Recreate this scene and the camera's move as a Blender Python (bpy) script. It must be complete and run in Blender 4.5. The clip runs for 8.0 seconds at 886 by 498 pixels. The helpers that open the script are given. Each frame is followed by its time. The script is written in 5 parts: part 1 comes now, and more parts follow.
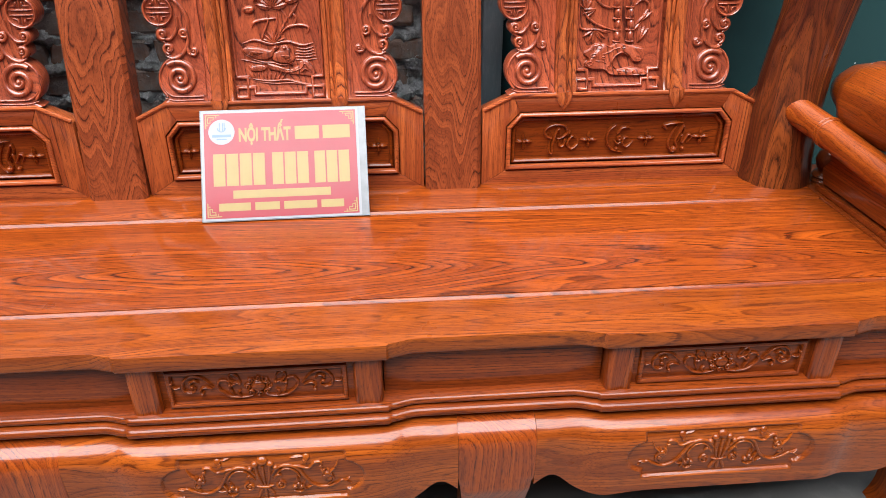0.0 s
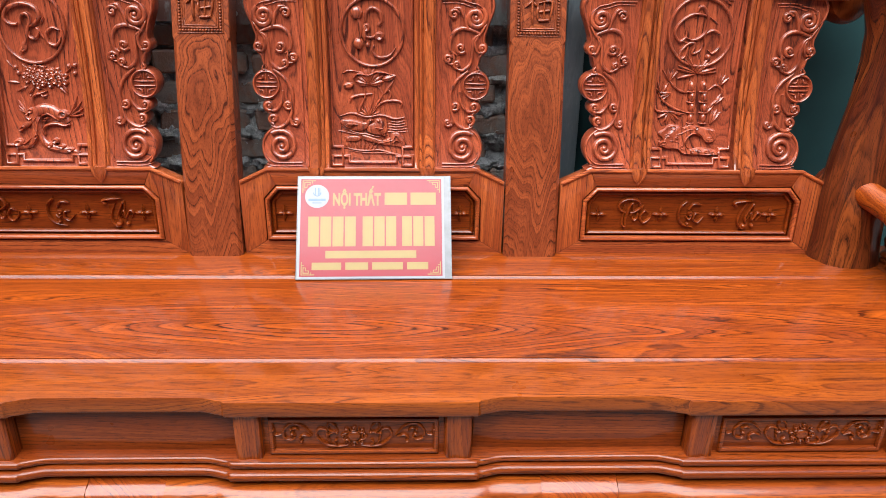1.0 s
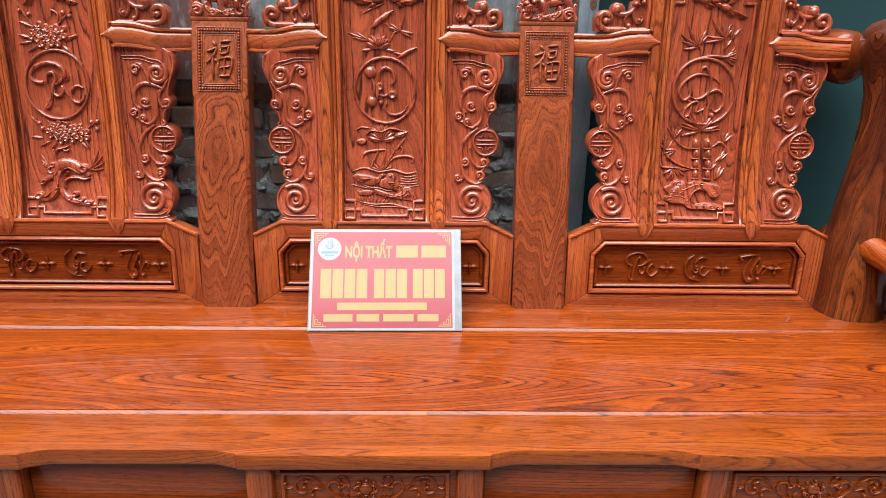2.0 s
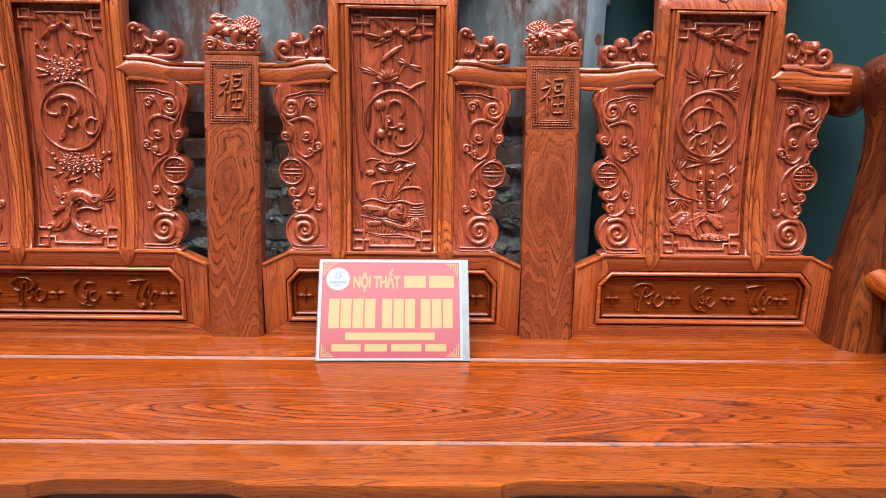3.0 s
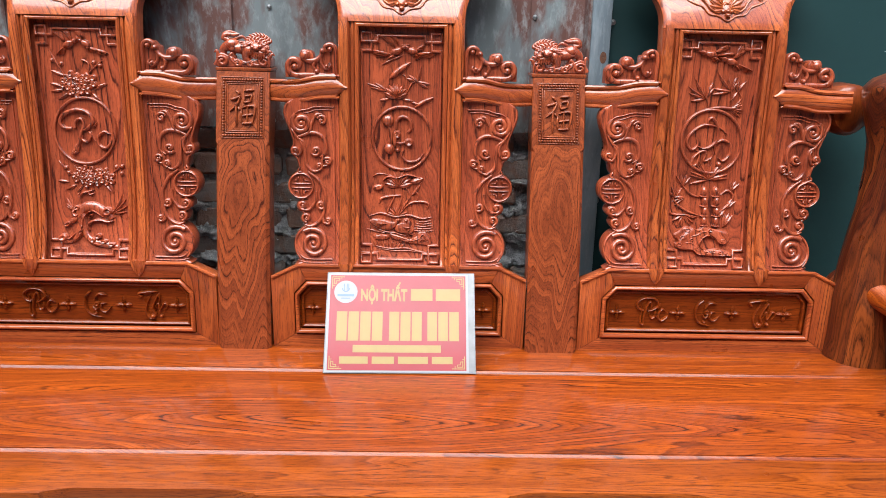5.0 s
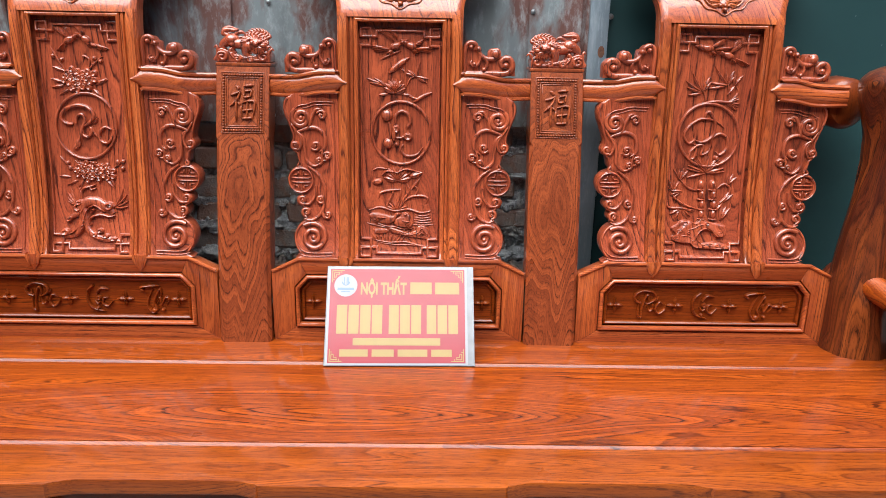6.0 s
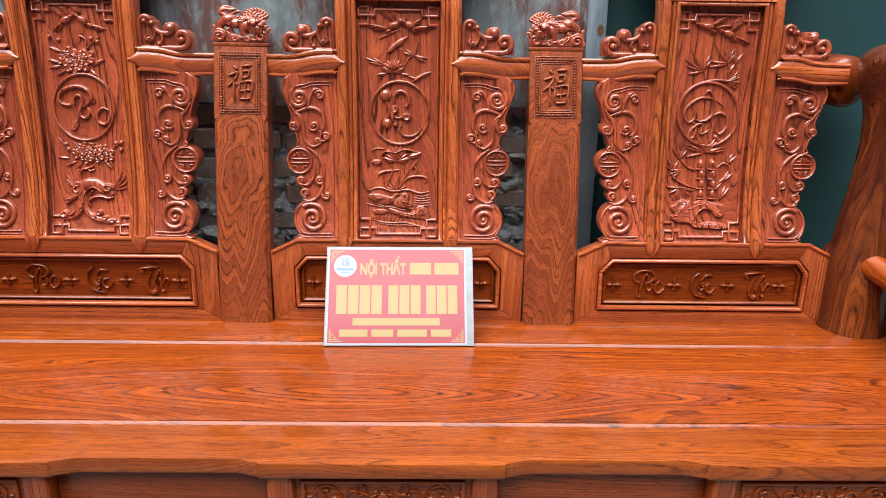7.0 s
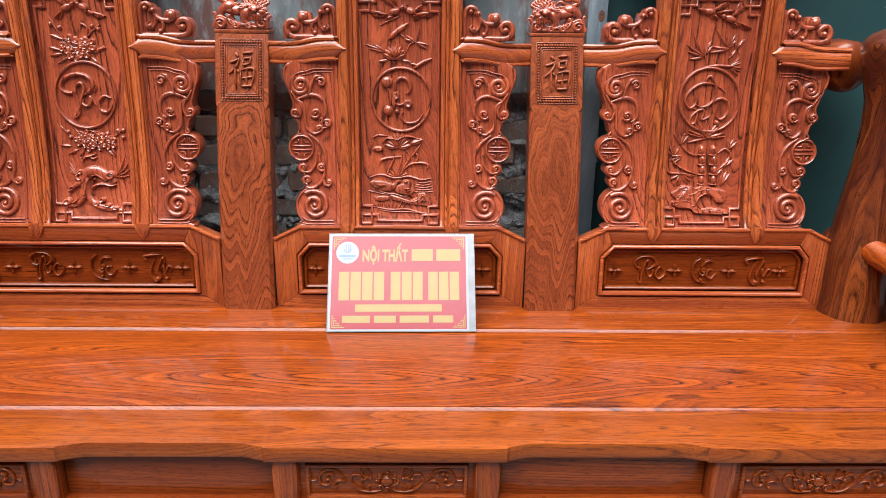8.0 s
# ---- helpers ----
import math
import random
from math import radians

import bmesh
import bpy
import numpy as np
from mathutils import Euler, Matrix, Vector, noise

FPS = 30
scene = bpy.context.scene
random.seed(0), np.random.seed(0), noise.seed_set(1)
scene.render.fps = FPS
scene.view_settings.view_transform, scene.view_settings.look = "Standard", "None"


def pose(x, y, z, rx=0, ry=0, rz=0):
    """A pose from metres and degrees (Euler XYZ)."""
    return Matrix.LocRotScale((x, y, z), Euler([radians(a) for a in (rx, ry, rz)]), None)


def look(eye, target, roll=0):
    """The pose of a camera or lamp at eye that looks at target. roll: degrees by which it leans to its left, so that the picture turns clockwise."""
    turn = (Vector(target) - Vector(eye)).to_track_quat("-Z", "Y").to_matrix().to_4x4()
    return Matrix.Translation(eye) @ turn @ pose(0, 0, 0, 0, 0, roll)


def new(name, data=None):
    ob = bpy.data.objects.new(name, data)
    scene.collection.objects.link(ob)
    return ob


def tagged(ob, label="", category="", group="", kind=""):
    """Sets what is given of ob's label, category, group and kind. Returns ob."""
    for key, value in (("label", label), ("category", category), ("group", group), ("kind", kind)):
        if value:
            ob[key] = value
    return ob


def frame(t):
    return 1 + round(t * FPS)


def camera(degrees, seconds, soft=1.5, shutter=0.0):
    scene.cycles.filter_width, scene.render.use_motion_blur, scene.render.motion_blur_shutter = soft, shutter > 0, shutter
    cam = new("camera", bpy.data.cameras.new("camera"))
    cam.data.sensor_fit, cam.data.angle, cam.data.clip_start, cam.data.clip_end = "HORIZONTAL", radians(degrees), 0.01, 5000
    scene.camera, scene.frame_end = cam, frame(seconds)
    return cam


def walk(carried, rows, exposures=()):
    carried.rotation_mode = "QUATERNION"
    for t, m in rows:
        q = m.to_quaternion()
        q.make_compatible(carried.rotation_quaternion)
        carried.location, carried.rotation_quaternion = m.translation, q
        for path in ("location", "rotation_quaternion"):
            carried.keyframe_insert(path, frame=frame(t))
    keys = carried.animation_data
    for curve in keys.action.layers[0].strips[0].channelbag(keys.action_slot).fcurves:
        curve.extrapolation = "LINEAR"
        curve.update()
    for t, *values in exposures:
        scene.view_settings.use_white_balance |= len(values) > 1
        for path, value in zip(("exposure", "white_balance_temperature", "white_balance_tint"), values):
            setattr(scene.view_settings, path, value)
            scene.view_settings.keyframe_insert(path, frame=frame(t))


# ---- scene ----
cam = camera(62.8, 8.0, soft=0.55)
PATH = [
    (0, (0.207, -1.372, 1.053), (0.349, 0.383, 0.105), -0.1),
    (0.5, (0.145, -1.413, 1.067), (0.221, 0.399, 0.224), 0.4),
    (1, (0.11, -1.433, 1.075), (0.165, 0.409, 0.297), 0.8),
    (1.5, (0.099, -1.443, 1.082), (0.145, 0.423, 0.365), 0.8),
    (2, (0.096, -1.451, 1.092), (0.14, 0.439, 0.437), 0.9),
    (3.5, (0.067, -1.468, 1.09), (0.109, 0.455, 0.541), 1.1),
    (4, (0.057, -1.475, 1.091), (0.098, 0.45, 0.552), 1.3),
    (4.5, (0.064, -1.477, 1.093), (0.102, 0.451, 0.56), 1.3),
    (6, (0.072, -1.492, 1.101), (0.108, 0.43, 0.549), 1.1),
    (6.5, (0.073, -1.495, 1.101), (0.109, 0.419, 0.523), 1.0),
    (7, (0.075, -1.495, 1.096), (0.11, 0.413, 0.499), 0.9),
    (7.5, (0.074, -1.497, 1.094), (0.109, 0.406, 0.478), 0.9),
    (8, (0.072, -1.502, 1.094), (0.106, 0.397, 0.466), 0.7),
]
walk(cam, [(t, look(eye, target, roll)) for t, eye, target, roll in PATH])

# ---- world, sun, exposure ----
SUN_EL, SUN_ROT = 67, 202
world = bpy.data.worlds.new("overcast_sky")
scene.world = world
world.use_nodes = True
wn, wl = world.node_tree.nodes, world.node_tree.links
sky = wn.new("ShaderNodeTexSky")
sky.sky_type, sky.sun_disc = "NISHITA", False
sky.sun_elevation, sky.sun_rotation = radians(SUN_EL), radians(SUN_ROT)
sky.dust_density, sky.air_density = 0.6, 1.0
haze = wn.new("ShaderNodeHueSaturation")
haze.inputs["Saturation"].default_value = 0.9
wl.new(sky.outputs[0], haze.inputs["Color"])
wl.new(haze.outputs[0], wn["Background"].inputs[0])
wn["Background"].inputs[1].default_value = 0.115
scene.view_settings.exposure = 1.57

sun = new("sun", bpy.data.lights.new("sun", "SUN"))
sun.data.energy, sun.data.angle, sun.data.color = 2.9, radians(66), (1.0, 0.98, 0.965)
sun.matrix_world = look((-0.6, -1.5, 3.8), (0, 0, 0))

# ---- materials ----


def node(nt, kind, **values):
    n = nt.nodes.new(kind)
    for key, value in values.items():
        n.inputs[key].default_value = value
    return n


def ramp(nt, stops):
    n = nt.nodes.new("ShaderNodeValToRGB")
    el = n.color_ramp.elements
    while len(el) < len(stops):
        el.new(0.5)
    for e, (at, colour) in zip(el, stops):
        e.position, e.color = at, (*colour, 1)
    return n


def math_node(nt, op, a, b=0.0):
    n = nt.nodes.new("ShaderNodeMath")
    n.operation = op
    for i, value in enumerate((a, b)):
        if isinstance(value, (int, float)):
            n.inputs[i].default_value = value
        else:
            nt.links.new(value, n.inputs[i])
    return n.outputs[0]


def mix_node(nt, fac, a, b, blend="MIX"):
    n = nt.nodes.new("ShaderNodeMix")
    n.data_type, n.blend_type = "RGBA", blend
    for i, value in ((0, fac), (6, a), (7, b)):
        if isinstance(value, (int, float)):
            n.inputs[i].default_value = value
        elif isinstance(value, tuple):
            n.inputs[i].default_value = (*value, 1)
        else:
            nt.links.new(value, n.inputs[i])
    return n.outputs[2]


def blank(name):
    m = bpy.data.materials.new(name)
    m.use_nodes = True
    nt = m.node_tree
    return m, nt, nt.nodes["Principled BSDF"]


def wood(name, axis, light, mid, dark, lines=9.0, coat=1.0, rough=0.28, coat_rough=0.07, scale=1.0, heart=None, strong=0.5, eyes=1.3, rings_per_m=0.0, spec=0.25, chisel=0.0):
    """Varnished hardwood: contour figure stretched along the grain, fine fibres, dark pores."""
    m, nt, p = blank(name)
    ln = nt.links.new
    tc = nt.nodes.new("ShaderNodeTexCoord")
    info = nt.nodes.new("ShaderNodeObjectInfo")
    off = nt.nodes.new("ShaderNodeCombineXYZ")
    for i, k in enumerate((7.3, 5.1, 9.7)):
        ln(math_node(nt, "MULTIPLY", info.outputs["Random"], k), off.inputs[i])
    add = nt.nodes.new("ShaderNodeVectorMath")
    ln(tc.outputs["Object"], add.inputs[0])
    ln(off.outputs[0], add.inputs[1])

    def stretched(along, across, turn=0.0):
        mp = nt.nodes.new("ShaderNodeMapping")
        s = [across * scale] * 3
        s[axis] = along * scale
        mp.inputs["Scale"].default_value = s
        if turn:
            r = [0.0, 0.0, 0.0]
            r[2 if axis == 0 else 1] = radians(turn)
            mp.inputs["Rotation"].default_value = r
        ln(add.outputs[0], mp.inputs["Vector"])
        return mp.outputs[0]

    figure = node(nt, "ShaderNodeTexNoise", Scale=1.0, Detail=2.0, Roughness=0.45, Distortion=0.5)
    ln(stretched(eyes, 7.0, 1.5), figure.inputs["Vector"])
    wob = node(nt, "ShaderNodeTexNoise", Scale=1.0, Detail=4.0, Roughness=0.6)
    ln(stretched(9.0, 120.0), wob.inputs["Vector"])
    contour = math_node(nt, "ADD", math_node(nt, "MULTIPLY", figure.outputs[0], lines), math_node(nt, "MULTIPLY", wob.outputs[0], 0.4))
    if rings_per_m:
        # near-parallel growth lines across the board
        layers = nt.nodes.new("ShaderNodeSeparateXYZ")
        ln(add.outputs[0], layers.inputs[0])
        a, b = [i for i in (2, 1, 0) if i != axis][:2]
        across_at = math_node(nt, "ADD", layers.outputs[a], math_node(nt, "MULTIPLY", layers.outputs[b], 0.7))
        contour = math_node(nt, "ADD", contour, math_node(nt, "MULTIPLY", across_at, rings_per_m))
    if heart:
        # rings about a heart line that runs along the board
        which, centre, rings, middle, draw_out = heart
        split = nt.nodes.new("ShaderNodeSeparateXYZ")
        ln(tc.outputs["Object"], split.inputs[0])
        side = math_node(nt, "SUBTRACT", split.outputs[which], centre)
        ahead = math_node(nt, "MULTIPLY", math_node(nt, "SUBTRACT", split.outputs[axis], middle), draw_out)
        away = math_node(nt, "ADD", math_node(nt, "MULTIPLY", side, side), math_node(nt, "MULTIPLY", ahead, ahead))
        away = math_node(nt, "SQRT", math_node(nt, "ADD", away, 0.0001))
        contour = math_node(nt, "ADD", contour, math_node(nt, "MULTIPLY", away, rings))
    band = math_node(nt, "FRACT", contour)
    fine_rings = math_node(nt, "FRACT", math_node(nt, "MULTIPLY", contour, 2.61))
    ring = nt.nodes.new("ShaderNodeTexWhiteNoise")
    ring.noise_dimensions = "1D"
    ln(math_node(nt, "FLOOR", contour), ring.inputs["W"])
    ring_weight = math_node(nt, "ADD", math_node(nt, "MULTIPLY", ring.outputs["Value"], 0.7), 0.45)
    # each ring: a late-wood edge that fades into pale early wood
    line = ramp(nt, [(0.0, (1, 1, 1)), (0.1, (0.95, 0.95, 0.95)), (0.17, (0.5, 0.5, 0.5)), (0.42, (0.18, 0.18, 0.18)), (0.72, (0, 0, 0)), (0.92, (0.14, 0.14, 0.14)), (1.0, (0.9, 0.9, 0.9))])
    thin = ramp(nt, [(0.0, (0.9, 0.9, 0.9)), (0.14, (0.7, 0.7, 0.7)), (0.34, (0.08, 0.08, 0.08)), (0.8, (0, 0, 0)), (1.0, (0.8, 0.8, 0.8))])
    ln(fine_rings, thin.inputs[0])
    ln(band, line.inputs[0])
    fibre = node(nt, "ShaderNodeTexNoise", Scale=1.0, Detail=5.0, Roughness=0.65)
    ln(stretched(30.0, 520.0), fibre.inputs["Vector"])
    streak = node(nt, "ShaderNodeTexNoise", Scale=1.0, Detail=4.0, Roughness=0.6)
    ln(stretched(1.4, 34.0), streak.inputs["Vector"])
    tone = ramp(nt, [(0.3, mid), (0.68, light)])
    ln(math_node(nt, "ADD", math_node(nt, "MULTIPLY", streak.outputs[0], 0.62), math_node(nt, "MULTIPLY", ring.outputs["Value"], 0.36)), tone.inputs[0])
    pore = ramp(nt, [(0.39, (1, 1, 1)), (0.46, (0, 0, 0))])
    ln(fibre.outputs[0], pore.inputs[0])
    strength = node(nt, "ShaderNodeTexNoise", Scale=1.0, Detail=3.0)
    ln(stretched(1.6, 9.0), strength.inputs["Vector"])
    weight = ramp(nt, [(0.34, (0.5, 0.5, 0.5)), (0.6, (1, 1, 1))])
    ln(strength.outputs[0], weight.inputs[0])
    # the late wood is broken up into short strokes
    strokes = node(nt, "ShaderNodeTexNoise", Scale=1.0, Detail=4.0, Roughness=0.7)
    ln(stretched(26.0, 150.0), strokes.inputs["Vector"])
    broken = ramp(nt, [(0.38, (0.4, 0.4, 0.4)), (0.55, (1, 1, 1))])
    ln(strokes.outputs[0], broken.inputs[0])
    keep = math_node(nt, "MULTIPLY", math_node(nt, "MULTIPLY", line.outputs[0], ring_weight), broken.outputs[0])
    fine_weight = math_node(nt, "SUBTRACT", 1.15, math_node(nt, "MULTIPLY", weight.outputs[0], 0.6))
    keep = math_node(nt, "MAXIMUM", math_node(nt, "MULTIPLY", keep, weight.outputs[0]), math_node(nt, "MULTIPLY", math_node(nt, "MULTIPLY", thin.outputs[0], fine_weight), 0.5))
    amount = math_node(nt, "MINIMUM", math_node(nt, "MULTIPLY", keep, strong), 0.95)
    ground_tone = tone.outputs[0]
    if heart:
        core = ramp(nt, [(0.0, (0.3, 0.3, 0.3)), (0.035, (0.2, 0.2, 0.2)), (0.085, (0, 0, 0))])
        ln(math_node(nt, "ADD", away, math_node(nt, "MULTIPLY", math_node(nt, "SUBTRACT", streak.outputs[0], 0.5), 0.12)), core.inputs[0])
        ground_tone = mix_node(nt, core.outputs[0], ground_tone, tuple(0.6 * a + 0.4 * b for a, b in zip(mid, dark)))
    c1 = mix_node(nt, amount, ground_tone, dark)
    c2 = mix_node(nt, math_node(nt, "MULTIPLY", pore.outputs[0], 0.55), c1, dark)
    hsv = nt.nodes.new("ShaderNodeHueSaturation")
    ln(math_node(nt, "ADD", math_node(nt, "MULTIPLY", info.outputs["Random"], 0.24), 0.88), hsv.inputs["Value"])
    ln(c2, hsv.inputs["Color"])
    ln(hsv.outputs[0], p.inputs["Base Color"])
    bump = node(nt, "ShaderNodeBump", Strength=0.12, Distance=0.0006)
    ln(fibre.outputs[0], bump.inputs["Height"])
    ln(bump.outputs[0], p.inputs["Normal"])
    # slow waviness of the hand-rubbed varnish
    wave = node(nt, "ShaderNodeTexNoise", Scale=14.0, Detail=2.0)
    ln(tc.outputs["Object"], wave.inputs["Vector"])
    cb = node(nt, "ShaderNodeBump", Strength=0.08, Distance=0.003)
    ln(wave.outputs[0], cb.inputs["Height"])
    if chisel:
        # small uneven cuts left by the carver
        cuts = node(nt, "ShaderNodeTexNoise", Scale=95.0, Detail=3.0, Roughness=0.55)
        ln(tc.outputs["Object"], cuts.inputs["Vector"])
        cut = node(nt, "ShaderNodeBump", Strength=chisel, Distance=0.0025)
        ln(cuts.outputs[0], cut.inputs["Height"])
        ln(cut.outputs[0], cb.inputs["Normal"])
        ln(cut.outputs[0], bump.inputs["Normal"])
    ln(cb.outputs[0], p.inputs["Coat Normal"])
    rr = nt.nodes.new("ShaderNodeMapRange")
    rr.inputs["To Min"].default_value, rr.inputs["To Max"].default_value = rough - 0.05, rough + 0.1
    ln(wave.outputs[0], rr.inputs["Value"])
    ln(rr.outputs[0], p.inputs["Roughness"])
    p.inputs["Coat Weight"].default_value = coat
    p.inputs["Coat Roughness"].default_value = coat_rough
    p.inputs["Coat IOR"].default_value = 1.48
    p.inputs["Specular IOR Level"].default_value = spec
    return m


SEAT = wood("wood_seat", 0, (0.364, 0.0697, 0.0068), (0.2058, 0.0344, 0.0042), (0.032, 0.004, 0.0015), lines=26, coat=0.5, coat_rough=0.08, heart=(1, -0.298, 150.0, -0.15, 0.11), strong=1.15, eyes=0.95, rings_per_m=60, spec=0.2)
FRONT = wood("wood_front_board", 0, (0.42, 0.09, 0.0085), (0.2436, 0.0445, 0.005), (0.05, 0.007, 0.002), lines=20, coat=0.65, coat_rough=0.1, strong=0.9, eyes=1.1, rings_per_m=110, spec=0.2, scale=1.35)
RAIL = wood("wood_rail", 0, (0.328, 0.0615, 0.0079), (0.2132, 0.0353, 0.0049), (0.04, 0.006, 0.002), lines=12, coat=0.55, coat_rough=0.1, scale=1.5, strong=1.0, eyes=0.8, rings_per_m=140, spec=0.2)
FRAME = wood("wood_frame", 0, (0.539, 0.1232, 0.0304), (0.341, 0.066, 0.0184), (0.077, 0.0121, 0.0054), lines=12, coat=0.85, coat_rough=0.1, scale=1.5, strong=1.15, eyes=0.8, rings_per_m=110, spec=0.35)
STILE = wood("wood_stile", 2, (0.572, 0.1373, 0.0342), (0.364, 0.0728, 0.0207), (0.075, 0.012, 0.006), lines=13, coat=0.95, coat_rough=0.1, scale=1.4, strong=1.15, eyes=0.8, rings_per_m=110, spec=0.4)
POST = wood("wood_post", 2, (0.405, 0.0931, 0.0285), (0.2425, 0.0524, 0.0175), (0.045, 0.0075, 0.004), lines=22, coat=0.4, coat_rough=0.16, scale=1.3, heart=(0, 0.006, 105.0, 0.77, 0.4), strong=1.08, eyes=1.5)
CARVED = wood("wood_carved", 2, (0.504, 0.105, 0.0397), (0.3255, 0.0619, 0.0251), (0.045, 0.0072, 0.0046), lines=11, coat=0.95, coat_rough=0.08, scale=1.5, strong=1.2, eyes=0.9, rings_per_m=85, spec=0.5, chisel=0.36)
TRUNK = wood("wood_trunk", 2, (0.34, 0.082, 0.017), (0.1181, 0.0236, 0.0089), (0.0115, 0.0025, 0.0026), lines=20, coat=0.5, coat_rough=0.14, scale=1.1, strong=1.5, eyes=1.4, rings_per_m=70)
LEGWOOD = wood("wood_leg", 2, (0.3825, 0.0723, 0.0081), (0.255, 0.0425, 0.0055), (0.05, 0.007, 0.002), lines=9, coat=0.8, coat_rough=0.1, scale=1.5, strong=1.0, eyes=0.7, rings_per_m=130, spec=0.2)
ARMWOOD = wood("wood_arm", 1, (0.3936, 0.0787, 0.0087), (0.2624, 0.0451, 0.0053), (0.05, 0.008, 0.002), lines=12, coat=0.5, coat_rough=0.12, scale=1.5, strong=1.0, eyes=0.7, rings_per_m=130)
DARKWOOD = wood("wood_turned", 2, (0.25, 0.05, 0.01), (0.16, 0.03, 0.006), (0.04, 0.008, 0.003), lines=9, coat=0.5, coat_rough=0.12, scale=1.5, strong=0.7)


def plain(name, colour, rough=0.6, metal=0.0, spread=0.25, scale=30.0, bump=0.0, coat=0.0):
    m, nt, p = blank(name)
    tc = nt.nodes.new("ShaderNodeTexCoord")
    n = node(nt, "ShaderNodeTexNoise", Scale=scale, Detail=6.0, Roughness=0.6)
    nt.links.new(tc.outputs["Object"], n.inputs["Vector"])
    r = ramp(nt, [(0.3, tuple(c * (1 - spread) for c in colour)), (0.7, tuple(min(1, c * (1 + spread)) for c in colour))])
    nt.links.new(n.outputs[0], r.inputs[0])
    nt.links.new(r.outputs[0], p.inputs["Base Color"])
    p.inputs["Roughness"].default_value, p.inputs["Metallic"].default_value = rough, metal
    p.inputs["Coat Weight"].default_value = coat
    p.inputs["Coat Roughness"].default_value = 0.12
    if bump:
        b = node(nt, "ShaderNodeBump", Strength=0.6, Distance=bump)
        nt.links.new(n.outputs[0], b.inputs["Height"])
        nt.links.new(b.outputs[0], p.inputs["Normal"])
    return m


def patched(name, base, second, third, scale, rough, metal, stretch=(1, 1, 1), bump=0.001, lo=0.48, hi=0.56):
    """A worn surface: a base with two kinds of patches at two sizes."""
    m, nt, p = blank(name)
    ln = nt.links.new
    tc = nt.nodes.new("ShaderNodeTexCoord")
    mp = nt.nodes.new("ShaderNodeMapping")
    mp.inputs["Scale"].default_value = stretch
    ln(tc.outputs["Object"], mp.inputs["Vector"])
    big = node(nt, "ShaderNodeTexNoise", Scale=scale, Detail=6.0, Roughness=0.62, Distortion=0.3)
    fine = node(nt, "ShaderNodeTexNoise", Scale=scale * 7, Detail=6.0, Roughness=0.7)
    ln(mp.outputs[0], big.inputs["Vector"])
    ln(mp.outputs[0], fine.inputs["Vector"])
    r1 = ramp(nt, [(lo, (0, 0, 0)), (hi, (1, 1, 1))])
    r2 = ramp(nt, [(0.5, (0, 0, 0)), (0.72, (1, 1, 1))])
    ln(big.outputs[0], r1.inputs[0])
    ln(fine.outputs[0], r2.inputs[0])
    c = mix_node(nt, r1.outputs[0], base, second)
    c = mix_node(nt, math_node(nt, "MULTIPLY", r2.outputs[0], 0.7), c, third)
    ln(c, p.inputs["Base Color"])
    b = node(nt, "ShaderNodeBump", Strength=0.7, Distance=bump)
    ln(fine.outputs[0], b.inputs["Height"])
    ln(b.outputs[0], p.inputs["Normal"])
    rg = nt.nodes.new("ShaderNodeMapRange")
    rg.inputs["To Min"].default_value, rg.inputs["To Max"].default_value = rough, min(1, rough + 0.3)
    ln(big.outputs[0], rg.inputs["Value"])
    ln(rg.outputs[0], p.inputs["Roughness"])
    p.inputs["Metallic"].default_value = metal
    return m


CONCRETE = patched("concrete_floor", (0.17, 0.17, 0.16), (0.12, 0.12, 0.113), (0.23, 0.23, 0.216), 2.2, 0.6, 0.0, lo=0.36, hi=0.68)
BRICK = patched("old_brick", (0.36, 0.23, 0.18), (0.33, 0.29, 0.26), (0.46, 0.38, 0.32), 11.0, 0.8, 0.0, bump=0.012)
MORTAR = patched("grey_mortar", (0.6, 0.63, 0.63), (0.36, 0.385, 0.395), (0.8, 0.83, 0.83), 34.0, 0.8, 0.0, bump=0.02)
SHEET = patched("weathered_sheet", (0.17, 0.205, 0.21), (0.13, 0.062, 0.05), (0.36, 0.41, 0.41), 4.2, 0.4, 0.15, (1.8, 1, 0.7), 0.0008, 0.45, 0.54)
GALV = patched("galvanised_steel", (0.23, 0.29, 0.32), (0.17, 0.22, 0.25), (0.32, 0.37, 0.4), 6.0, 0.4, 0.4, (4, 4, 0.7), 0.0005)
RUST = plain("rust", (0.12, 0.05, 0.025), 0.9, 0, 0.4, 120)
GREEN = patched("green_painted_sheet", (0.007, 0.04, 0.041), (0.0095, 0.048, 0.048), (0.0055, 0.034, 0.036), 1.6, 0.42, 0.0, bump=0.0002)
# grey for the added out-of-view walls, kept dark so they bounce little light
UNSEEN_WALL_GREY = patched("unseen_wall_grey", (0.11, 0.107, 0.1), (0.085, 0.083, 0.079), (0.14, 0.137, 0.131), 1.5, 0.85, 0.0)
SPECK = plain("lime_speck", (0.65, 0.68, 0.66), 0.8)
SCREW = plain("zinc_screw", (0.4, 0.42, 0.42), 0.35, 0.9)
DARKMETAL = plain("dark_plastic", (0.02, 0.02, 0.022), 0.5)
GREYMETAL = plain("grey_steel", (0.16, 0.165, 0.18), 0.35, 0.5, 0.3, 40)
RED = plain("red_print", (0.285, 0.0135, 0.026), 0.45, 0, 0.08, 14, 0.002, coat=0.3)
YELLOW = plain("yellow_print", (0.33, 0.24, 0.08), 0.5, 0, 0.05, 40, coat=0.2)
